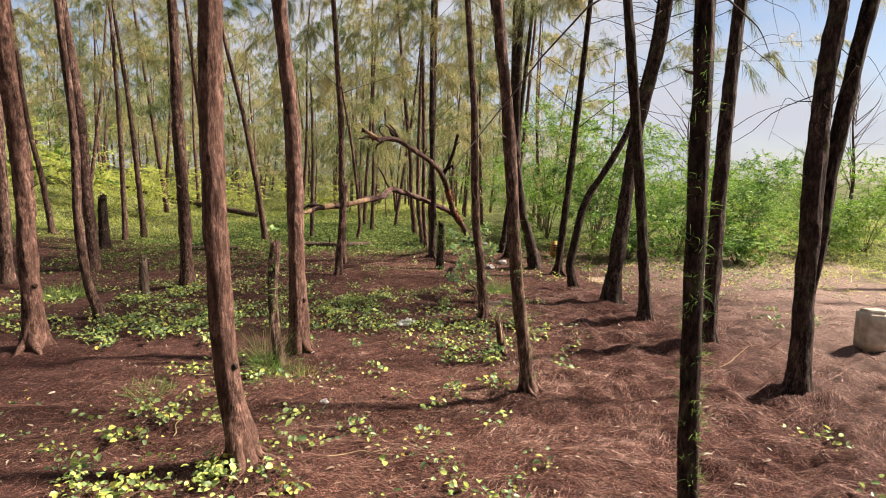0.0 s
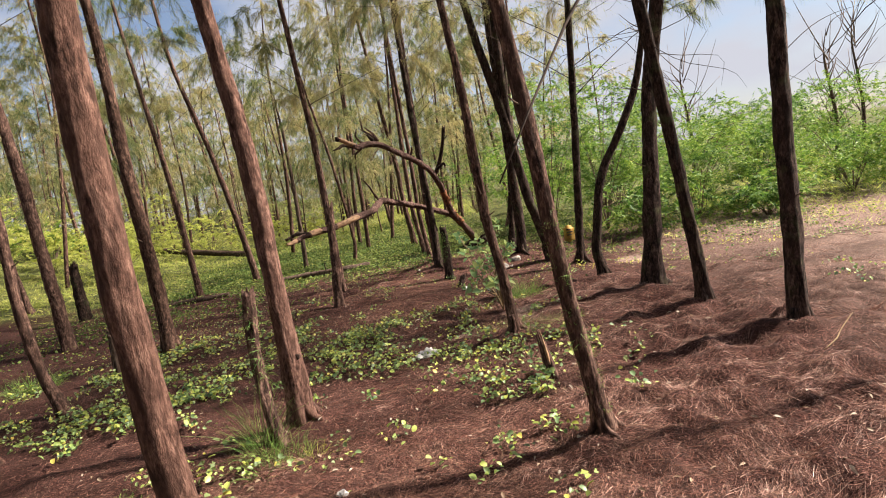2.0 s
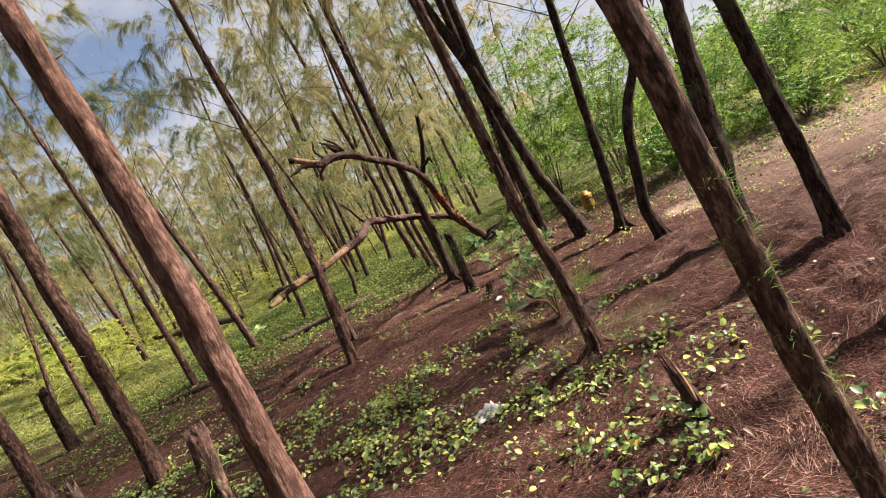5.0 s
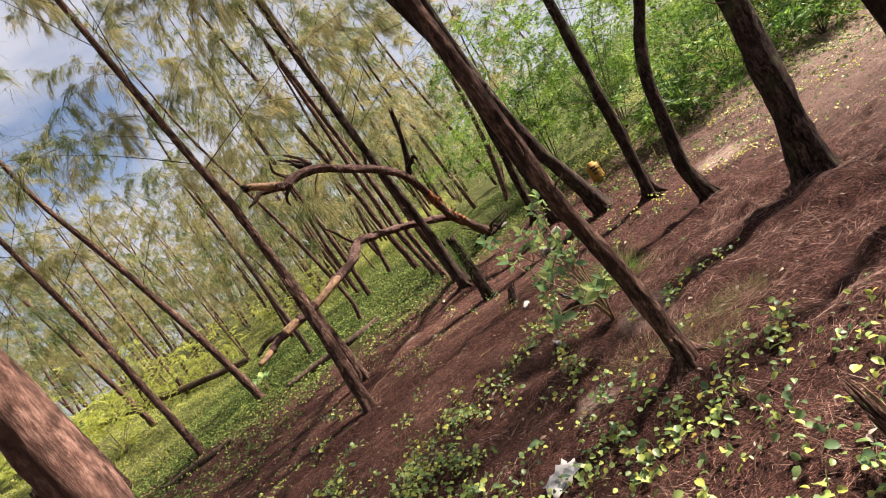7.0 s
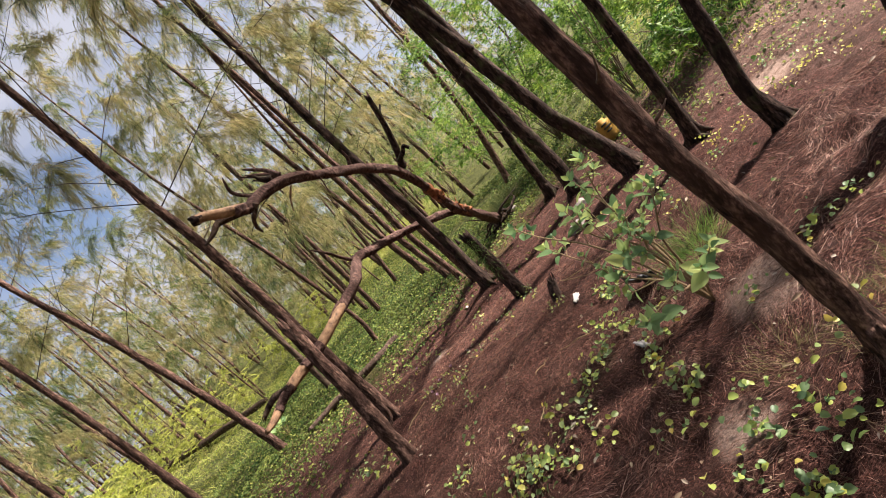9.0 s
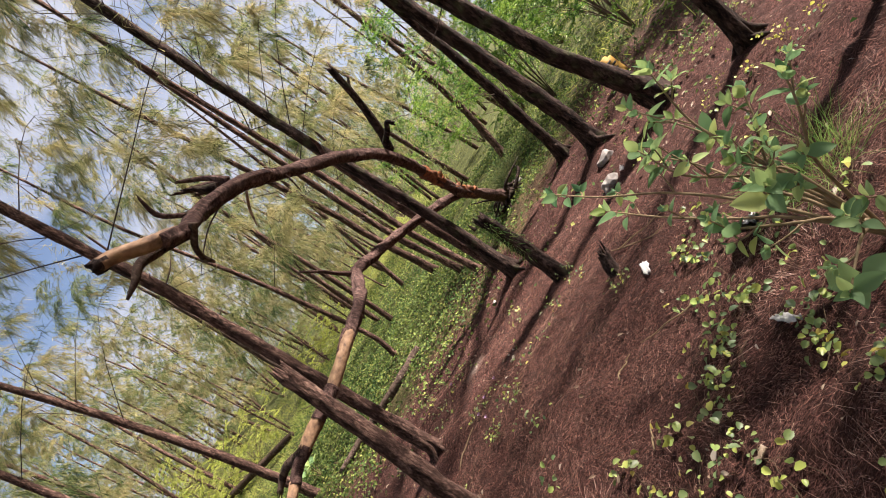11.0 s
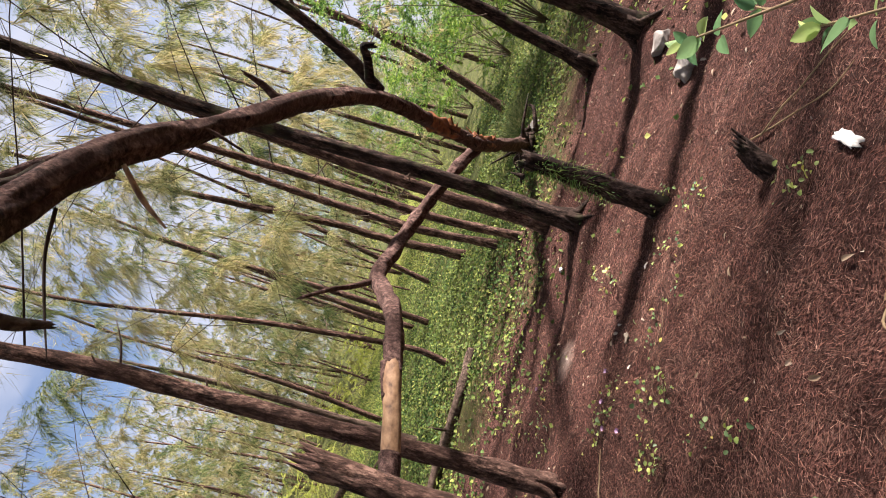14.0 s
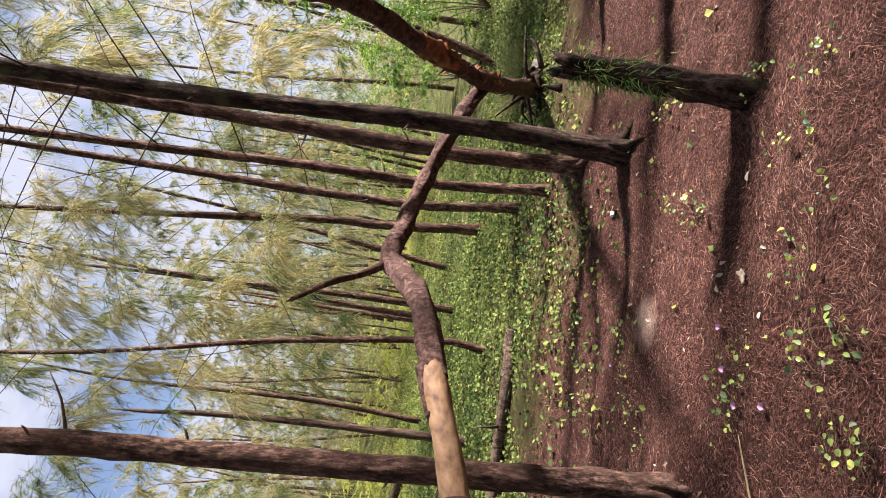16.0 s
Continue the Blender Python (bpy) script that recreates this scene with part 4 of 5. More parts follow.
def fallen_log(a, b, r, seed, label, mat=BARK_GREY):
    za, zb = gz(*a) + r * 0.8, gz(*b) + r * 0.7
    ob = thing("fallen_log", (a[0], a[1], za), label, "log", "fallen logs")
    d = np.array([b[0] - a[0], b[1] - a[1], zb - za])
    side = unit(np.array([-d[1], d[0], 0]))
    p = [np.zeros(3), d * 0.35 + side * 0.05, d * 0.7 - side * 0.04, d]
    part("trunk", tube_mesh("trunk", p, [r, r * 1.05, r * 0.9, r * 0.7], 44, 14, bark=0.2, seed=seed, jag=0.05), mat, ob)
    q = d * 0.5
    part("dead_branch", tube_mesh("dead_branch", [q, q + side * 0.1 + np.array([0, 0, 0.1]), q + side * 0.15 + np.array([0, 0, 0.25])], [r * 0.35, r * 0.25, 0.004], 8, 6), mat, ob)


fallen_log((-1.63, 12.85), (-3.4, 12.6), 0.055, 321, "dark weathered fallen log lying in green vines")
fallen_log((-4.1, 11.5), (-5.3, 11.6), 0.05, 322, "grey fallen log half sunk in undergrowth")
fallen_log((-6.6, 20.6), (-13.4, 23.4), 0.09, 323, "long pale fallen trunk across the far undergrowth")


# broad-leaved things
def leaf_mesh(name, length, width, fold, notch=0.0, tip=0.0, curl=0.15, n=7):
    """A leaf in the xy plane, stalk at the origin, along +y, with a raised fold and a thin rim."""
    v, f = [], []
    for i in range(n):
        s = i / (n - 1)
        w = width / 2 * math.sin(math.pi * min(1, 0.04 + s * 0.97 + tip * (1 - s) * s)) ** 0.62
        y = length * s
        z = -curl * length * s * s
        v += [(-w, y + (notch * length if i == n - 1 else 0), z + fold * w), (-w * 0.5, y, z + fold * w * 0.4), (0, y - (notch * length if i == n - 1 else 0), z), (w * 0.5, y, z + fold * w * 0.4), (w, y + (notch * length if i == n - 1 else 0), z + fold * w)]
    for i in range(n - 1):
        for j in range(4):
            a = i * 5 + j
            f.append((a, a + 1, a + 6, a + 5))
    return to_mesh(name, v, f)


VINE_MESHES = [leaf_mesh("leaf", 0.066, 0.050, 0.6, 0.03, 0, 0.15), leaf_mesh("leaf", 0.075, 0.056, 0.45, 0.04, 0, 0.35), leaf_mesh("leaf", 0.056, 0.046, 0.9, 0.04, 0, 0.1), leaf_mesh("leaf", 0.082, 0.062, 0.35, 0.04, 0, 0.25)]
MILK_MESHES = [leaf_mesh("leaf", 0.13, 0.082, 0.25, 0, 0.5, 0.2), leaf_mesh("leaf", 0.11, 0.062, 0.35, 0, 0.5, 0.1), leaf_mesh("leaf", 0.085, 0.05, 0.3, 0, 0.5, 0.25)]
for me in VINE_MESHES:
    me.materials.append(VINE_LEAF)
for me in MILK_MESHES:
    me.materials.append(MILK_LEAF)


def mesh_arrays(me):
    v = np.empty(len(me.vertices) * 3)
    me.vertices.foreach_get("co", v)
    return v.reshape(-1, 3), np.array([list(p.vertices) for p in me.polygons])


def simple_leaf(length, width, fold, curl):
    """A rounded, notched, folded leaf of ten points."""
    v = [(0, 0, 0)]
    for s, w in ((0.3, 0.86), (0.68, 1.0), (1.0, 0.42)):
        z = -curl * length * s * s
        v += [(-w * width / 2, length * s, z + fold * w * width / 2), (0, length * (s - (0.07 if s == 1.0 else 0)), z), (w * width / 2, length * s, z + fold * w * width / 2)]
    f = [(0, 2, 1, 1), (0, 3, 2, 2)] + [(a, a + 1, a + 4, a + 3) for a in (1, 2, 4, 5)]
    return np.array(v, float), f


VINE_ARRAYS = [simple_leaf(a, b, c, d) for a, b, c, d in ((0.066, 0.050, 0.6, 0.15), (0.075, 0.056, 0.45, 0.35), (0.056, 0.046, 0.9, 0.1), (0.082, 0.062, 0.35, 0.25))]


def leaf_pose(x, y, z, rnd, tilt=58):
    return pose(x, y, z, rnd.normal() * tilt * 0.5 + 12, rnd.normal() * tilt * 0.5 + 14, rnd.random() * 360)


def vine(cx, cy, spread, leaves, seed, singles, mat=None):
    """A creeping beach vine: runners on the ground, leaves on short stalks."""
    rnd = rng_of(seed)
    z0 = gz(cx, cy)
    ob = thing("beach_vine", (cx, cy, z0), "creeping beach vine with rounded yellow-green leaves on needle litter", "vine", "creeping vines")
    spots, holders = [], []
    leaves = int(leaves * (1.7 if singles else 6.0 if cx < -0.9 and cy < 8.2 else 3.0 if cx > 2 or cx < -2 else 3.2))
    runs = max(2, min(11, leaves // 14))
    for k in range(runs):
        az = rnd.random() * 6.28
        x, y = rnd.normal() * spread * 0.45, rnd.normal() * spread * 0.45
        pts = []
        for s in range(7):
            pts.append((x, y, gz(cx + x, cy + y) - z0 + 0.012 + 0.01 * rnd.random()))
            az += rnd.normal() * 0.5
            x, y = x + math.cos(az) * spread * 0.16, y + math.sin(az) * spread * 0.16
        runner = part("runner", tube_mesh("runner", pts, [0.0016] * 6 + [0.0008], 10, 4), RUNNER, ob)
        sm = smooth_path(pts, 40)
        node = rnd.integers(0, 40, max(3, leaves // runs // 5))
        spots += [sm[min(39, node[rnd.integers(0, len(node))] + rnd.integers(0, 4))] for _ in range(leaves // runs)]
        holders += [runner] * (leaves // runs)
    vs, fs, off = [], [], 0
    for k, p in enumerate(spots):
        lift = 0.015 + 0.06 * rnd.random() ** 1.5
        m = leaf_pose(p[0] + rnd.normal() * 0.04, p[1] + rnd.normal() * 0.04, p[2] + lift, rnd, 56) @ Matrix.Scale((0.27 + 0.33 * rnd.random()) * (0.62 if cy > 8.3 and cx < 1 else 0.66 if cx > 1.2 and cy > 7.5 else 1.0), 4)
        i = int(rnd.integers(0, 4))
        if singles:
            part("leaf", VINE_MESHES[i], None, holders[k], "", m @ Matrix.Scale(0.85, 4))
        else:
            v, f = VINE_ARRAYS[i]
            mm = np.array(m)
            vs.append(v @ mm[:3, :3].T + mm[:3, 3])
            fs += [[q + off for q in dict.fromkeys(face)] for face in f]
            off += len(v)
    if vs:
        tagged(part("foliage", to_mesh("foliage", np.vstack(vs), fs), mat or VINE_LEAF, ob), kind="stuff")


# patches of vine: middle, spread, leaves
VINES_FRONT = [
    (-2.07, 3.19, 0.35, 26), (-1.6, 2.74, 0.28, 24), (-1.93, 2.68, 0.25, 22), (-1.62, 3.53, 0.3, 22), (-0.93, 3.38, 0.3, 26), (-0.39, 3.21, 0.28, 20), (0.0, 3.02, 0.28, 22), (-0.11, 3.77, 0.22, 12), (0.42, 4.61, 0.3, 22), (0.47, 2.74, 0.2, 14), (2.04, 2.78, 0.4, 34), (-2.72, 3.41, 0.25, 10), (1.02, 5.6, 0.45, 16), (0.19, 4.75, 0.35, 18), (0.52, 5.71, 0.32, 34), (0.47, 5.2, 0.4, 36), (0.1, 5.3, 0.4, 30), (-0.07, 5.84, 0.35, 34), (-0.5, 5.6, 0.45, 44), (-0.62, 6.06, 0.4, 36), (-0.49, 7.0, 0.3, 26), (0.23, 6.31, 0.25, 22), (0.44, 4.74, 0.16, 26), (0.26, 4.92, 0.18, 20), (0.78, 5.8, 0.22, 26), (0.80, 5.4, 0.2, 16), (1.2, 4.98, 0.14, 8), (1.05, 4.42, 0.12, 6),
]
VINES_WAY = [
    (0.0, 5.85, 0.3, 24), (-0.1, 6.85, 0.25, 20), (0.15, 7.6, 0.3, 26), (0.05, 7.3, 0.28, 30), (-0.18, 7.55, 0.25, 18), (0.7, 6.9, 0.3, 16), (1.02, 7.2, 0.35, 14), (0.0, 9.42, 0.10, 8), (0.0, 9.73, 0.10, 7), (-0.6, 10.04, 0.22, 10), (-1.04, 9.38, 0.24, 16), (-1.16, 9.11, 0.15, 10), (-1.21, 8.95, 0.12, 9), (-1.47, 10.53, 0.25, 14), (-1.78, 10.22, 0.25, 14), (-0.32, 9.42, 0.08, 6), (-0.69, 9.26, 0.12, 6), (-1.3, 9.5, 0.1, 5), (-1.0, 8.7, 0.2, 8), (-1.79, 11.0, 0.4, 24), (0.15, 8.59, 0.14, 9), (0.22, 8.15, 0.18, 12),
]
VINES_ROW = [
    (-0.99, 9.4, 0.3, 8), (-0.1, 10.4, 0.12, 6), (-3.2, 5.47, 0.5, 90), (-2.77, 5.6, 0.45, 90), (-2.3, 5.5, 0.5, 80), (-2.24, 6.36, 0.55, 80), (-1.29, 5.79, 0.5, 80), (-1.12, 6.4, 0.5, 70), (-1.25, 6.86, 0.5, 60), (-1.77, 7.38, 0.6, 70), (-3.23, 6.74, 0.6, 80), (-0.96, 7.19, 0.45, 36), (-4.93, 6.47, 0.7, 90), (-4.2, 5.6, 0.5, 60), (-2.9, 7.6, 0.7, 80), (-3.9, 7.2, 0.6, 70), (-2.2, 8.3, 0.6, 60), (-3.0, 9.0, 0.8, 80), (-4.2, 8.8, 0.8, 80), (-1.3, 4.15, 0.25, 14), (-4.6, 4.6, 0.4, 26), (0.54, 8.08, 0.3, 14),
]
VINES_PATCH = [
    (-0.9, 11.6, 0.5, 40), (4.64, 8.38, 0.9, 120), (4.88, 9.32, 0.9, 110), (3.3, 9.3, 0.8, 60), (2.6, 8.4, 0.45, 30), (3.9, 6.4, 0.5, 26), (1.3, 8.6, 0.4, 24), (2.3, 9.9, 0.5, 40), (3.6, 7.6, 0.5, 30),
]
VINES = VINES_FRONT + VINES_WAY + VINES_ROW + VINES_PATCH
for k, (cx, cy, sp, num) in enumerate(VINES):
    vine(cx, cy, sp, num, 500 + k, k < 13)
more_rnd = rng_of(1501)
for k in range(30):
    x, y = -2.3 + 2.9 * more_rnd.random(), 2.3 + 2.0 * more_rnd.random()
    vine(x, y, 0.07 + 0.06 * more_rnd.random(), 3 + int(5 * more_rnd.random()), 1400 + k, False)
for k in range(6):
    vine(-1.75 + 1.1 * more_rnd.random(), 2.35 + 0.5 * more_rnd.random(), 0.14, 10, 1440 + k, False)
# yellowing strips on the open sand
for k, (ax, ay, bx, by, num) in enumerate([(2.64, 9.55, 3.11, 8.81, 30), (2.31, 8.67, 2.70, 8.26, 26), (1.38, 8.97, 1.90, 8.34, 24), (2.92, 8.14, 3.28, 7.96, 12), (3.6, 9.2, 4.4, 8.5, 26), (3.2, 10.2, 3.9, 9.6, 24), (4.6, 9.9, 5.6, 9.2, 26), (5.2, 8.2, 5.9, 7.8, 16)]):
    for s in (0.1, 0.37, 0.63, 0.9):
        vine(ax + (bx - ax) * s, ay + (by - ay) * s, 0.13, num // 4, 1300 + k * 5 + int(s * 4), False, YELLOW_LEAF if k % 3 else None)


def rosette(parent, at, way, size, rnd, pairs=5):
    """Pairs of opposite leaves, crosswise, crowded at a shoot's tip."""
    q = Vector(way).to_track_quat("Z", "Y").to_matrix().to_4x4()
    spin = rnd.random() * 90
    for j in range(pairs):
        up = 74 - 62 * j / (pairs - 1)
        for s in (0, 180):
            grow = (0.55 + 0.5 * min(1, j / 2.5)) * size * (0.85 + 0.3 * rnd.random())
            m = Matrix.Translation(Vector(at) - Vector(way) * 0.012 * j * j * 0.6) @ q @ pose(0, 0, 0, 0, 0, spin + s + j * 90 + rnd.normal() * 14) @ pose(0, 0.005, 0, up + rnd.normal() * 12, rnd.normal() * 14, 0) @ Matrix.Scale(grow, 4)
            part("leaf", MILK_MESHES[int(rnd.integers(0, 3))], None, parent, "", m)


def milkweed():
    base = (0.47, 7.2)
    z0 = gz(*base)
    ob = thing("broad_leaved_shrub", (*base, z0), "sprawling shrub with large grey-green leaves on long pale stems", "shrub")
    rnd = rng_of(61)
    tips = [(-0.33, 1.12, 0.80), (-0.30, 0.85, 0.60), (-0.15, 0.35, 0.80), (-0.10, -0.55, 0.45), (0.05, 0.6, 0.85), (-0.40, -0.45, 0.40), (0.12, -0.15, 0.72), (-0.05, 0.15, 0.55), (0.10, 0.30, 0.95), (-0.25, 0.2, 0.42), (0.22, 0.25, 0.62), (-0.2, -0.2, 0.6), (0.0, 0.75, 0.6)]
    for t in tips:
        t = np.array(t)
        mid = t * np.array([0.45, 0.45, 0.62]) + rnd.normal(size=3) * 0.05
        pts = [np.zeros(3), mid * 0.5 + np.array([0, 0, 0.06]), mid, (mid + t) / 2 + rnd.normal(size=3) * 0.03, t]
        stem = part("stem", tube_mesh("stem", pts, [0.009, 0.007, 0.0055, 0.0045, 0.003], 18, 7), STEM, ob)
        sm = smooth_path(pts, 30)
        tan = unit(np.gradient(sm, axis=0))
        rosette(stem, sm[29], unit(tan[29] + np.array([0, 0, 0.3])), 0.72, rnd, 5)
        for i in (24, 19, 14):
            side = unit(np.cross(tan[i], rnd.normal(size=3)))
            d = unit(side + tan[i] * 0.8 + np.array([0, 0, 0.5]))
            ln = 0.06 + 0.10 * rnd.random()
            part("stem", tube_mesh("stem", [sm[i], sm[i] + d * ln * 0.5 - np.array([0, 0, 0.006]), sm[i] + d * ln], [0.004, 0.0035, 0.0025], 6, 5), STEM, stem)
            rosette(stem, sm[i] + d * ln, d, 0.6, rnd, 3)


milkweed()


def broad_leaved_sprout(x, y, height, seed):
    rnd = rng_of(seed)
    ob = thing("broad_leaved_plant", (x, y, gz(x, y)), "low plant with large grey-green leaves among ground vines", "plant")
    for k in range(4):
        az = k * 1.7 + rnd.random()
        top = np.array([math.cos(az) * 0.12, math.sin(az) * 0.12, height * (0.7 + 0.4 * rnd.random())])
        stem = part("stem", tube_mesh("stem", [np.zeros(3), top * 0.5 + np.array([0, 0, 0.03]), top], [0.007, 0.006, 0.004], 8, 6), STEM, ob)
        for j in range(6):
            part("leaf", MILK_MESHES[j % 3], None, stem, "", Matrix.Translation(top * (1 - 0.08 * (j // 2))) @ pose(0, 0, 0, 0, 0, j * 97 + rnd.normal() * 15) @ pose(0, 0, 0, 50 - 8 * j + rnd.normal() * 10) @ Matrix.Scale(0.9 + 0.4 * rnd.random(), 4))


broad_leaved_sprout(-4.18, 13.92, 0.28, 65)


def tuft(x, y, r, h, blades, seed, mat, label, width=0.003):
    rnd = rng_of(seed)
    ob = thing("grass_tuft", (x, y, gz(x, y)), label, "grass", "grass tufts")
    az = rnd.random(blades) * 6.28
    rr = r * 0.5 * rnd.random(blades) ** 0.5
    org = np.column_stack([np.cos(az) * rr, np.sin(az) * rr, np.full(blades, -0.01)])
    way = unit(np.column_stack([np.cos(az) * 0.55, np.sin(az) * 0.55, np.full(blades, 1.0)]) + rnd.normal(size=(blades, 3)) * 0.42)
    tagged(part("grass", blade_mesh("grass", org, way, h * (0.3 + 0.9 * rnd.random(blades)), np.full(blades, width), 0.3 + 0.8 * rnd.random(blades), rnd), mat, ob), kind="stuff")


for k, (x, y, r, h, count) in enumerate([(-1.22, 4.36, 0.26, 0.26, 150), (-1.38, 4.42, 0.16, 0.46, 150), (-1.05, 4.28, 0.2, 0.17, 70), (-1.30, 4.16, 0.22, 0.2, 90), (-1.43, 4.55, 0.1, 0.62, 90)]):
    tuft(x, y, r, h, count, 440 + k, NEEDLES_GREEN if k != 2 else GRASS, "tuft of fine green needle shoots beside a stump", 0.0021)
tuft(0.62, 6.25, 0.4, 0.16, 700, 403, NEEDLES, "patch of thin dry green grass beside a trunk", 0.0011)
tuft(0.95, 6.35, 0.35, 0.16, 480, 404, NEEDLES, "patch of thin dry green grass beside a trunk", 0.0011)
tuft(-4.7, 7.1, 0.5, 0.35, 380, 405, NEEDLES_GREEN, "low green needle bush among vine leaves")
tuft(0.35, 6.6, 0.3, 0.16, 380, 406, NEEDLES, "patch of thin dry green grass beside a trunk", 0.0011)
tuft(1.05, 14.3, 0.6, 0.5, 1500, 408, NEEDLES, "dark green casuarina sapling bush behind the fallen trunk", 0.003)
tuft(0.78, 7.75, 0.34, 0.42, 420, 409, NEEDLES_GREEN, "feathery yellow-green casuarina seedling beside a leaning trunk", 0.0022)
tuft(-2.05, 3.9, 0.3, 0.16, 160, 407, NEEDLES_GREEN, "low tuft of green needles on litter")


PALMS = [(-13.6, 21.5, 1.7), (-15.0, 22.6, 2.0), (-14.4, 20.2, 1.6), (-12.2, 20.6, 1.3)]


def strap_leaved_plant(x, y, size, seed):
    """A fan of long arching strap leaves."""
    rnd = rng_of(seed)
    ob = thing("strap_leaved_plant", (x, y, gz(x, y)), "spiky plant with long arching green strap leaves", "plant", "spiky plants")
    for k in range(20):
        az, up = k * 2.4 + rnd.normal() * 0.2, 0.35 + 1.0 * (k / 20)
        out = np.array([math.cos(az), math.sin(az), 0.0])
        side = np.array([-math.sin(az), math.cos(az), 0.0])
        ln, v = size * (0.7 + 0.5 * rnd.random()), []
        for s in np.linspace(0, 1, 7):
            mid = out * ln * s * math.cos(up * (1 - 0.4 * s)) + np.array([0, 0, 0.25 * size + ln * (s * math.sin(up) - 0.55 * s * s)])
            w = size * 0.045 * (1 - s**2.2) + 0.001
            v += [mid - side * w + np.array([0, 0, w * 0.5]), mid, mid + side * w + np.array([0, 0, w * 0.5])]
        f = [(3 * i + j, 3 * i + j + 1, 3 * i + j + 4, 3 * i + j + 3) for i in range(6) for j in (0, 1)]
        part("leaf", to_mesh("leaf", v, f), SHRUB_LEAF, ob)
    part("stem", tube_mesh("stem", [(0, 0, -0.05), (0.02, 0, size * 0.15), (0, 0.01, size * 0.3)], [0.05, 0.045, 0.04], 8, 8, bark=0.3, seed=seed), TWIG, ob)


for k, (x, y, size) in enumerate(PALMS):
    strap_leaved_plant(x, y, size, 1700 + k)


# shrubs at the seaward side
def shrub(x, y, r, h, seed, count, name_label="dense feathery green shrub with many thin stems", mat=None):
    rnd = rng_of(seed)
    z0 = gz(x, y)
    ob = thing("shrub", (x, y, z0), name_label, "shrub", "feathery shrubs")
    org, way = [], []
    for k in range(12):
        az = k * 2.4 + rnd.normal() * 0.3
        out = np.array([math.cos(az), math.sin(az), 0])
        ln = r * (0.5 + 0.6 * rnd.random())
        top = h * (0.55 + 0.45 * rnd.random()) * (1.0 if k % 3 else 0.6)
        pts = [np.array([0, 0, -0.05]), out * ln * 0.2 + np.array([0, 0, top * 0.4]), out * ln * 0.6 + np.array([0, 0, top * 0.8]), out * ln * 1.05 + np.array([0, 0, top * (0.92 - 0.15 * rnd.random())])]
        part("stem", tube_mesh("stem", pts, [0.010, 0.007, 0.005, 0.002], 8, 4, bark=0.1, seed=seed + k), TWIG, ob)
        sm = smooth_path(pts, 40)
        m = int(count * (3.3 if count > 3500 else 1.8)) // 12
        # leaflets strung along short arching sprays that gather in clumps
        heads = [sm[int(39 * (0.28 + 0.72 * rnd.random() ** 0.7))] + rnd.normal(size=3) * np.array([0.2, 0.2, 0.12]) * r for _ in range(5)]
        for s in range(max(1, m // 24)):
            c0 = heads[s % 5]
            d = unit(rnd.normal(size=3) * np.array([1, 1, 0.55]) + out * 0.3 + np.array([0, 0, 0.35]))
            step = np.linspace(0.1, 1, 24)[:, None]
            c = c0 + d * step * (0.26 + 0.2 * rnd.random()) - np.array([0, 0, 1]) * step**2 * (0.06 + 0.12 * rnd.random())
            sd = unit(np.cross(d, np.array([0, 0, 1]) + rnd.normal(size=3) * 0.4))
            flip = np.where(np.arange(24) % 2, 1.0, -1.0)[:, None]
            org.append(c)
            way.append(unit(sd * flip + d * 0.35 + rnd.normal(size=(24, 3)) * 0.3))
    org, way = np.vstack(org), np.vstack(way)
    n = len(org)
    tagged(part("foliage", blade_mesh("foliage", org, way, (0.034 + 0.030 * rnd.random(n)) * (1.0 if count > 3500 else 1.5), (0.013 + 0.011 * rnd.random(n)) * (1.0 if count > 3500 else 1.4), 0.2 + 0.3 * rnd.random(n), rnd, True), mat or SHRUB_LEAF, ob), kind="stuff")


for k, (x, y, r, h, c) in enumerate([
    (3.3, 12.6, 1.6, 3.5, 5600), (4.9, 12.0, 1.5, 2.2, 5200), (6.4, 12.4, 1.6, 2.2, 5200), (7.9, 12.0, 1.5, 2.0, 5200), (9.4, 12.8, 1.7, 2.2, 4600), (2.6, 14.4, 1.6, 3.8, 4800), (4.2, 14.6, 1.7, 3.5, 4800), (6.0, 14.8, 1.7, 2.4, 4600),
    (8.2, 15.2, 1.8, 2.7, 4200), (10.6, 15.5, 2.0, 2.4, 4200), (2.9, 17.0, 1.7, 2.6, 4200), (4.8, 17.8, 2.0, 3.0, 4200), (12.6, 13.8, 1.7, 1.8, 3600), (3.6, 11.2, 0.9, 1.0, 2400), (5.6, 10.9, 0.9, 0.8, 2400), (2.6, 20.5, 2.0, 3.0, 3600), (7.0, 20.0, 2.4, 3.0, 3600), (1.5, 24.0, 2.2, 3.2, 3600), (11.8, 19.5, 2.2, 2.4, 3000), (15.5, 18.0, 2.2, 2.2, 3000),
]):
    shrub(x, y, r, h, 600 + k * 3, c)
for k, (x, y, r, h) in enumerate([(-9.0, 17.2, 1.6, 1.5), (-11.8, 18.5, 1.8, 1.7), (-14.6, 20.0, 2.0, 1.9), (-8.4, 22.0, 1.8, 1.6), (-11.6, 24.5, 2.0, 2.0), (-16.5, 25.0, 2.2, 2.2), (-19.5, 22.0, 2.2, 2.0), (-6.0, 26.0, 1.8, 1.4), (-13.0, 15.4, 1.3, 1.2), (-21.0, 29.0, 2.6, 2.6), (-15.0, 31.0, 2.6, 2.6)]):
    shrub(x, y, r, h, 700 + k * 3, 3000, "sunlit yellow-green undergrowth bush beyond the trunks", UNDERGROWTH)


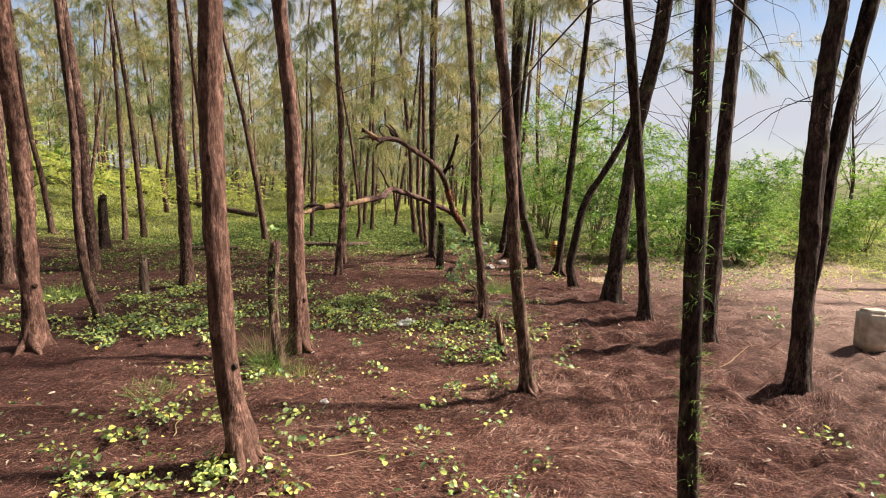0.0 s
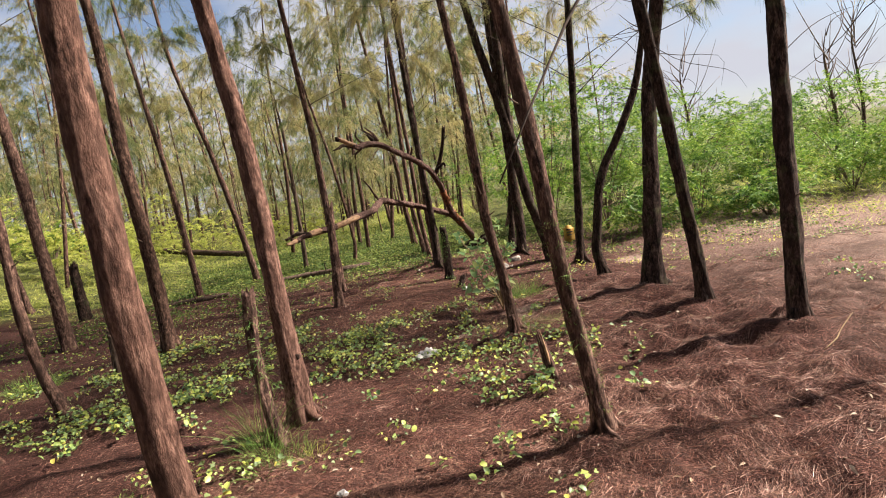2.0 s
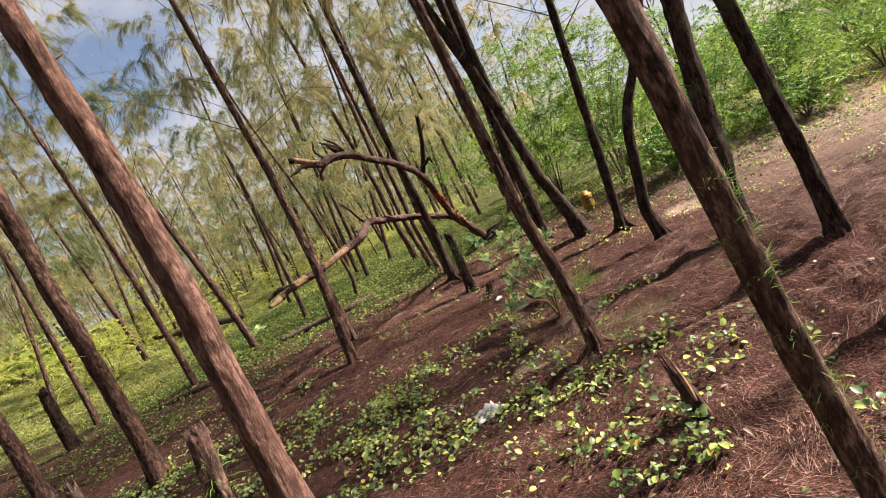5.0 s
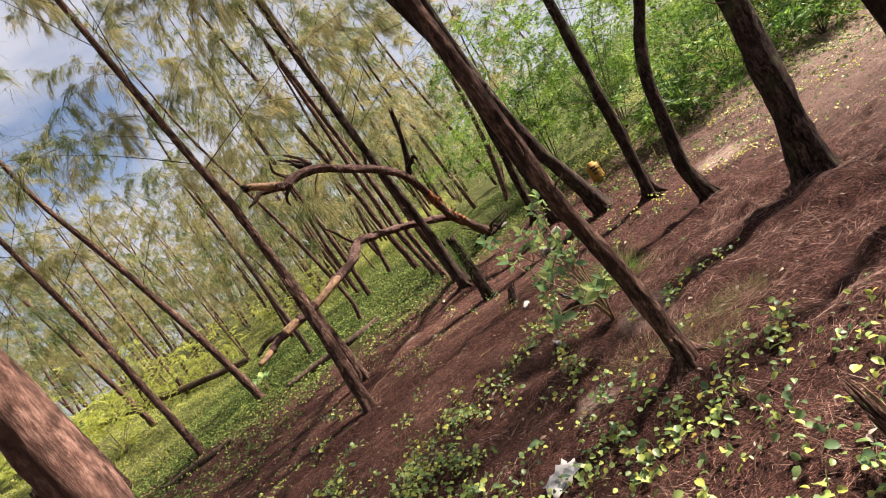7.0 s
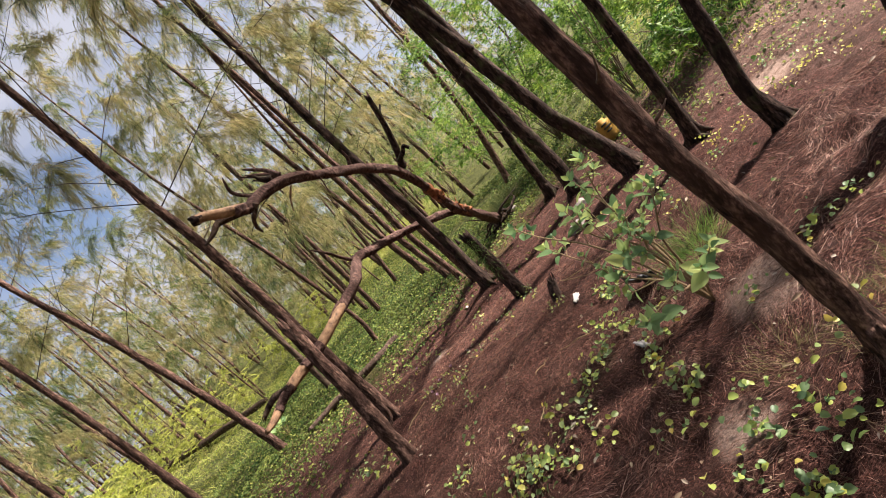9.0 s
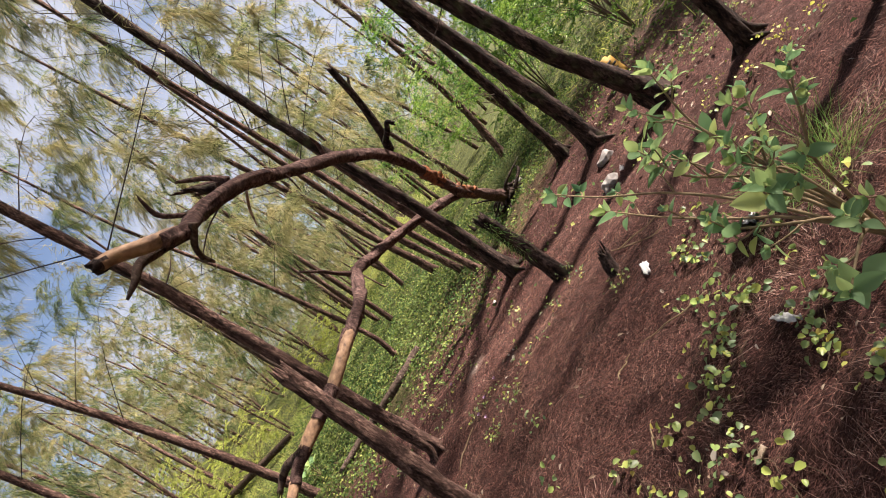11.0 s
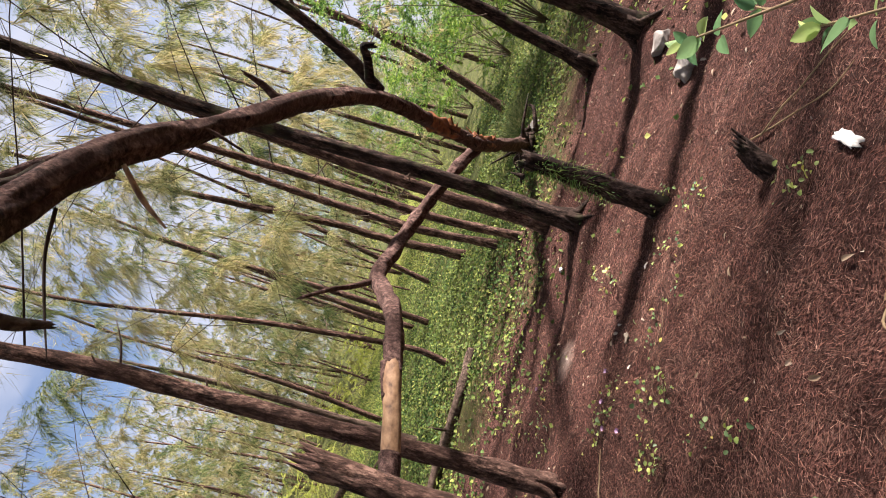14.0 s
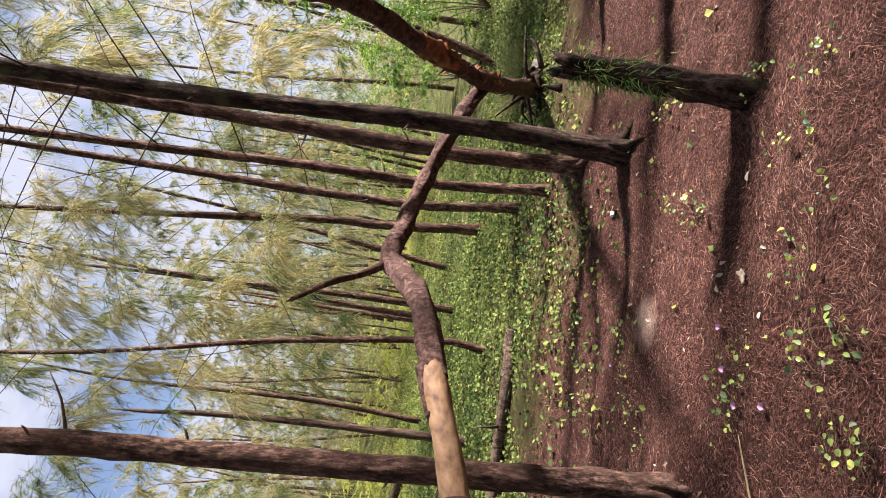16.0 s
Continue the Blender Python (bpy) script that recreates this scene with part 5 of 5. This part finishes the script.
far_rnd = rng_of(88)
for k in range(22):
    x, y = -27 + k * 1.55 + far_rnd.normal() * 0.8, 31 + far_rnd.random() * 12 - (6 if k < 8 else 0)
    shrub(x, y, 2.0 + far_rnd.random(), 2.0 + 1.6 * far_rnd.random(), 760 + k * 3, 1100, "distant olive-green undergrowth bush at the forest edge", SHRUB_LEAF if k % 3 else UNDERGROWTH)


def bare_tree(x, y, h, seed):
    rnd = rng_of(seed)
    ob = thing("bare_tree", (x, y, gz(x, y)), "leafless grey tree with thin branches against the sky", "tree", "bare trees")
    part("trunk", tube_mesh("trunk", [(0, 0, -0.1), (0.1, 0, h * 0.4), (0.0, 0.1, h * 0.8), (0.1, 0.1, h)], [0.06, 0.045, 0.02, 0.004], 16, 8, bark=0.1, seed=seed), BARK_GREY, ob)
    for k in range(26):
        z = h * (0.3 + 0.65 * rnd.random())
        az = rnd.random() * 6.28
        ln = h * 0.35 * (0.4 + 0.8 * rnd.random())
        d = np.array([math.cos(az) * 0.8, math.sin(az) * 0.8, 0.8 + 0.4 * rnd.random()])
        a = np.array([0.05, 0.05, z])
        part("branch", tube_mesh("branch", [a, a + d * ln * 0.5 + rnd.normal(size=3) * 0.08, a + d * ln + rnd.normal(size=3) * 0.15], [0.016, 0.009, 0.003], 8, 4), TWIG, ob)


for k, (x, y, h) in enumerate([(9.0, 14.0, 3.4), (11.5, 16.5, 4.0), (13.0, 14.5, 3.6), (7.0, 16.8, 3.8), (14.8, 17.0, 3.6)]):
    bare_tree(x, y, h, 800 + k)


# small hard things
def bevelled_box(name, size, bevel, seed=0, rough=0.0):
    bm = bmesh.new()
    bmesh.ops.create_cube(bm, size=1)
    for v in bm.verts:
        v.co = Vector((v.co.x * size[0], v.co.y * size[1], (v.co.z + 0.5) * size[2]))
    bmesh.ops.bevel(bm, geom=list(bm.edges), offset=bevel, segments=3, affect="EDGES")
    bmesh.ops.subdivide_edges(bm, edges=[e for e in bm.edges if e.calc_length() > 0.1], cuts=4, use_grid_fill=True)
    rnd = random.Random(seed)
    for v in bm.verts:
        d = noise.noise_vector(v.co * 9 + Vector((seed, 0, 0)))
        v.co += d * rough
    me = bpy.data.meshes.new(name)
    bm.to_mesh(me)
    bm.free()
    me.shade_smooth()
    return me


post = thing("marker_block", (3.93, 5.15, gz(3.93, 5.15) - 0.04), "weathered rounded concrete marker block standing in litter", "block")
part("block", bevelled_box("block", (0.23, 0.2, 0.39), 0.035, 3, 0.008), CONCRETE, post, m=pose(0, 0, 0, 0, 0, -14))
yel = thing("marker_stone", (2.27, 11.6, gz(2.27, 11.6) - 0.03), "yellow painted marker stone with black markings among trees", "marker")
stone = part("stone", bevelled_box("stone", (0.19, 0.14, 0.33), 0.045, 5, 0.008), YELLOW_PAINT, yel)
for i, (dx, z, w) in enumerate([(-0.02, 0.25, 0.09), (0.0, 0.20, 0.11), (-0.01, 0.15, 0.08)]):
    part("marking", bevelled_box("marking", (w, 0.006, 0.022), 0.002, i), BLACK_PAINT, stone, m=pose(dx, -0.075, z))


def rock(x, y, size, seed, label, mat=STONE, flat=0.7, name="stone", sink=0.25):
    bm = bmesh.new()
    bmesh.ops.create_icosphere(bm, subdivisions=2, radius=1)
    for v in bm.verts:
        d = 1 + 0.9 * noise.noise(v.co * 1.1 + Vector((seed * 3.1, 0, 0))) + 0.2 * noise.noise(v.co * 3 + Vector((0, seed, 0)))
        c = v.co * d
        v.co = Vector((round(c.x * 2.2) / 2.2 * 0.5 + c.x * 0.5, c.y, c.z * flat)) * size
    me = bpy.data.meshes.new(name)
    bmesh.ops.bevel(bm, geom=list(bm.edges), offset=size * 0.04, segments=1, affect="EDGES")
    bm.to_mesh(me)
    bm.free()
    ob = part(name, me, mat, m=pose(x, y, gz(x, y) + size * flat * (0.5 - sink), 0, 0, seed * 47))
    tagged(ob, label, name.replace("_", " "))


rock(1.08, 10.45, 0.08, 2, "pale angular stone lying beside a tree root")
rock(0.80, 10.0, 0.085, 3, "grey and dark angular stone on brown litter")
rock(0.95, 13.3, 0.10, 5, "rounded grey stone under the torn root end")
rock(-0.8, 3.79, 0.026, 6, "small white lump of foam on needle litter", WHITE_FOAM, 0.8, "foam_lump", 0.0)
rock(-0.55, 10.9, 0.02, 11, "small white pebble on needle litter", WHITE_FOAM, 0.7, "pebble", 0.0)


def scrap(x, y, w, h, seed, mat, label, name, up=0.0):
    """A crumpled sheet."""
    rnd = rng_of(seed)
    n = 7
    u, v = np.meshgrid(np.linspace(-0.5, 0.5, n), np.linspace(-0.5, 0.5, n), indexing="ij")
    z = 0.15 * min(w, h) * rnd.normal(size=(n, n)) + up * (v + 0.5) * h
    edge = 1 + 0.10 * rnd.normal(size=(n, n)) - 0.5 * np.clip(v, 0, 1)
    pts = np.stack([u * w * edge, v * h * edge, z - z.min() + 0.004], -1).reshape(-1, 3)
    f = [(i * n + j, (i + 1) * n + j, (i + 1) * n + j + 1, i * n + j + 1) for i in range(n - 1) for j in range(n - 1)]
    me = to_mesh(name, pts, f)
    ob = part(name, me, mat, m=pose(x, y, gz(x, y) + 0.003, 0, 0, seed * 31))
    mod = ob.modifiers.new("thick", "SOLIDIFY")
    mod.thickness = 0.003
    tagged(ob, label, name.replace("_", " "))


scrap(-0.38, 5.98, 0.21, 0.10, 1, WHITE_FOAM, "torn white foam sheet lying on vine leaves", "foam_scrap", 0.45)
scrap(0.14, 8.53, 0.13, 0.045, 2, WHITE_FOAM, "crumpled white plastic scrap on needle litter", "plastic_scrap", 0.2)
scrap(0.08, 7.4, 0.11, 0.05, 3, WHITE_FOAM, "crumpled white plastic scrap under the shrub", "plastic_scrap", 0.5)
scrap(0.43, 7.88, 0.16, 0.12, 4, BLACK_BAG, "crumpled black plastic bag under the shrub", "plastic_bag", 0.7)
scrap(0.5, 7.95, 0.07, 0.05, 5, WHITE_FOAM, "grey paper scrap beside a black bag", "paper_scrap", 0.6)
scrap(-0.40, 7.14, 0.07, 0.04, 6, DRY_LEAF, "dry curled pale leaf on needle litter", "dry_leaf", 0.3)
scrap(-0.79, 9.6, 0.06, 0.035, 7, DRY_LEAF, "dry curled pale leaf on needle litter", "dry_leaf", 0.2)
scrap(0.5, 8.42, 0.05, 0.03, 8, DRY_LEAF, "dry curled pale leaf on needle litter", "dry_leaf", 0.2)
scrap(0.95, 9.95, 0.06, 0.04, 9, WHITE_FOAM, "small white scrap near grey stones", "paper_scrap", 0.4)


def flower(x, y, seed):
    rnd = rng_of(seed)
    z = gz(x, y) + 0.03
    ob = thing("vine_flower", (x, y, z), "small lilac funnel flower of the beach vine", "flower", "vine flowers")
    v = [(0, 0, -0.02)] + [(0.013 * math.cos(a * 0.628) * (1 + 0.1 * (a % 2)), 0.013 * math.sin(a * 0.628) * (1 + 0.1 * (a % 2)), 0.008 * rnd.random()) for a in range(10)]
    part("petals", to_mesh("petals", v, [(0, 1 + a, 1 + (a + 1) % 10) for a in range(10)]), PETAL, ob)
    part("stalk", tube_mesh("stalk", [(0, 0, -0.035), (0, 0, -0.018)], [0.002, 0.002], 3, 4), STEM, ob)


for k, (x, y) in enumerate([(-1.0, 9.67), (-1.22, 9.37), (-1.26, 9.5), (-1.15, 9.6), (-1.39, 10.6)]):
    flower(x, y, 900 + k)


# fallen twigs, dry leaves and needle litter
def ground_twig(x, y, ln, az, seed):
    rnd = rng_of(seed)
    ob = thing("fallen_twig", (x, y, gz(x, y)), "thin dry twig lying on brown needle litter", "twig", "fallen twigs")
    d = np.array([math.cos(az), math.sin(az)])
    pts = []
    for s in np.linspace(0, ln, 5):
        q = d * s + rnd.normal(size=2) * 0.015
        pts.append((q[0], q[1], gz(x + q[0], y + q[1]) - gz(x, y) + 0.012 + 0.012 * rnd.random()))
    part("stick", tube_mesh("stick", pts, [0.004, 0.004, 0.0035, 0.003, 0.0015], 12, 5), STEM, ob)


for k, (x, y, ln, az) in enumerate([(-0.6, 2.95, 0.35, 0.3), (-1.55, 3.2, 0.3, 1.9), (2.3, 4.6, 0.6, 0.7), (0.2, 9.1, 0.55, -1.2), (0.25, 9.05, 0.5, -0.9), (-0.45, 8.2, 0.16, 0.3), (0.9, 5.2, 0.3, 2.4), (-1.9, 4.2, 0.3, 0.2), (1.5, 6.4, 0.35, 1.0), (0.1, 8.0, 0.4, 2.6), (-0.6, 7.6, 0.2, 1.2), (-1.6, 9.3, 0.3, 0.6)]):
    ground_twig(x, y, ln, az, 950 + k)


def surface_blades(x, y, rnd, lo, hi, width, lift, az=None):
    """Needles on the ground, combed loosely into swirls unless a direction is given."""
    n = len(x)
    if az is None:
        az = 9.0 * value_noise(x * 1.7 + 12, y * 1.7 + 31, 19) + rnd.normal(size=n) * 0.75
    ln = lo + (hi - lo) * rnd.random(n)
    z = ground_height(x, y)
    x2, y2 = x + np.cos(az) * ln, y + np.sin(az) * ln
    way = np.column_stack([x2 - x, y2 - y, ground_height(x2, y2) - z + lift * rnd.normal(size=n) * ln])
    return np.column_stack([x, y, z + 0.002 + 0.008 * rnd.random(n)]), unit(way), ln, width * (0.7 + 0.7 * rnd.random(n)), np.zeros(n), rnd


def litter():
    rnd = rng_of(31)

    def layer(x, y, lo, hi, width, lift, label, az=None, mat=LITTER):
        o, w, ln, wd, dr, r = surface_blades(x, y, rnd, lo, hi, width, lift, az)
        tagged(part("needle_litter", blade_mesh("needle_litter", o, w, ln, wd, dr + lift, r, True), mat), label, "litter", kind="stuff")

    n = 170000
    y = 1.2 + 13 * rnd.random(n) ** 1.25
    x = -0.2 + rnd.normal(size=n) * (1.3 + 0.16 * y)
    keep = value_noise(x * 1.3 + 40, y * 1.3 + 40, 15) + 0.35 * rnd.random(n) > 0.42
    layer(x[keep], y[keep], 0.025, 0.075, 0.0013, 0.12, "thick layer of fallen reddish brown casuarina needles")
    # the deepest of it along the way
    n = 100000
    x, y = -0.5 + rnd.normal(size=n) * 0.95, 9.0 + rnd.normal(size=n) * 1.3
    layer(x, y, 0.015, 0.05, 0.0012, 0.12, "fine fallen needles lying deep between the trunks")
    n = 100000
    x, y = -0.2 + rnd.normal(size=n) * 1.3, 3.4 + rnd.normal(size=n) * 0.9
    layer(x, y, 0.035, 0.10, 0.0012, 0.16, "fine fallen needles lying deep in the foreground")
    # tousled wisps of needles hanging together on the mounds
    for n, heaps, reach, lo, hi, width, mat, label in ((60000, 1300, 0.07, 0.045, 0.12, 0.0013, LITTER, "tousled heaps of dry fallen needles"), (56000, 560, 0.085, 0.06, 0.15, 0.0016, LIT_LITTER, "wisps of fallen needles coloured pale as if sunlit")):
        cx, cy = 1.9 + rnd.normal(size=heaps) * 1.35, 1.4 + rnd.random(heaps) * 6.5
        lie = 9.0 * value_noise(cx * 0.8 + 3, cy * 0.8 + 8, 23) + rnd.normal(size=heaps) * 0.5
        i = rnd.integers(0, heaps, n)
        layer(cx[i] + rnd.normal(size=n) * reach, cy[i] + rnd.normal(size=n) * reach * 0.6, lo, hi, width, 0.26, label, lie[i] + rnd.normal(size=n) * 0.35, mat)


litter()


def scattered_leaves():
    rnd = rng_of(33)
    vs, fs, off = [], [], 0
    v0, f0 = mesh_arrays(leaf_mesh("leaf_form", 0.09, 0.036, 0.5, 0, 0.5, 0.3, 5))
    for k in range(1500):
        y = 2 + 9.5 * rnd.random()
        x = -0.3 + (rnd.random() - 0.5) * (3.0 + 0.5 * y)
        m = np.array(pose(x, y, gz(x, y) + 0.010, rnd.normal() * 18, rnd.normal() * 25, rnd.random() * 360) @ Matrix.Scale(0.15 + 0.45 * rnd.random() ** 1.5, 4))
        vs.append(v0 @ m[:3, :3].T + m[:3, 3])
        fs.append(f0 + off)
        off += len(v0)
    tagged(part("dry_leaves", to_mesh("dry_leaves", np.vstack(vs), np.vstack(fs)), DRY_LEAF), "scattered small dry pale leaves on needle litter", "litter", kind="stuff")


scattered_leaves()


def carpet(name, label, n, boxes, lo, hi, width, mat, seed, upright, leafy=False):
    """Low plant cover over stretches of the ground."""
    rnd = rng_of(seed)
    xs, ys = [], []
    area = sum((b[1] - b[0]) * (b[3] - b[2]) * b[4] for b in boxes)
    for x0, x1, y0, y1, w in boxes:
        m = int(n * (x1 - x0) * (y1 - y0) * w / area)
        xs.append(x0 + (x1 - x0) * rnd.random(m))
        ys.append(y0 + (y1 - y0) * rnd.random(m))
    x, y = np.concatenate(xs), np.concatenate(ys)
    x, y = x + rnd.normal(size=len(x)) * 0.7, y + rnd.normal(size=len(y)) * 0.7
    keep = value_noise(x * 0.9 + 30, y * 0.9 + 30, seed + 1) + 0.4 * rnd.random(len(x)) > 0.4
    x, y = x[keep], y[keep]
    m = len(x)
    way = unit(rnd.normal(size=(m, 3)) * np.array([1, 1, 0.5]) + np.array([0, 0, upright]))
    z = ground_height(x, y) + 0.05 * rnd.random(m) * (1 if leafy else 0)
    make = diamond_mesh if leafy else lambda *a: blade_mesh(*a, True)
    tagged(part(name, make(name, np.column_stack([x, y, z]), way, lo + (hi - lo) * rnd.random(m), width * (0.7 + 0.6 * rnd.random(m)), 0.3 + 0.5 * rnd.random(m), rnd), mat), label, "ground cover", kind="stuff")


carpet("vine_carpet", "dense low carpet of green vine leaves between the trunks", 86000, [(-6.5, 0.6, 11.8, 18.0, 1.0), (-7.5, 0.4, 18.0, 26.0, 0.5), (-7.0, -3.2, 8.8, 11.6, 0.35), (1.6, 6.0, 9.3, 13.0, 0.25), (0.4, 3.4, 12.6, 18.5, 0.8)], 0.028, 0.052, 0.038, CARPET_LEAF, 35, 0.5, True)
carpet("tall_grass", "sunlit yellow-green grass and weeds beyond the trunks", 110000, [(-24.0, -6.5, 13.0, 30.0, 1.0), (6.0, 20.0, 8.5, 22.0, 0.8), (2.2, 7.0, 11.3, 14.0, 0.5), (-6.0, 1.5, 24.0, 40.0, 1.0), (-8.0, 0.5, 19.0, 24.0, 0.5)], 0.08, 0.34, 0.011, GRASS, 37, 1.0)
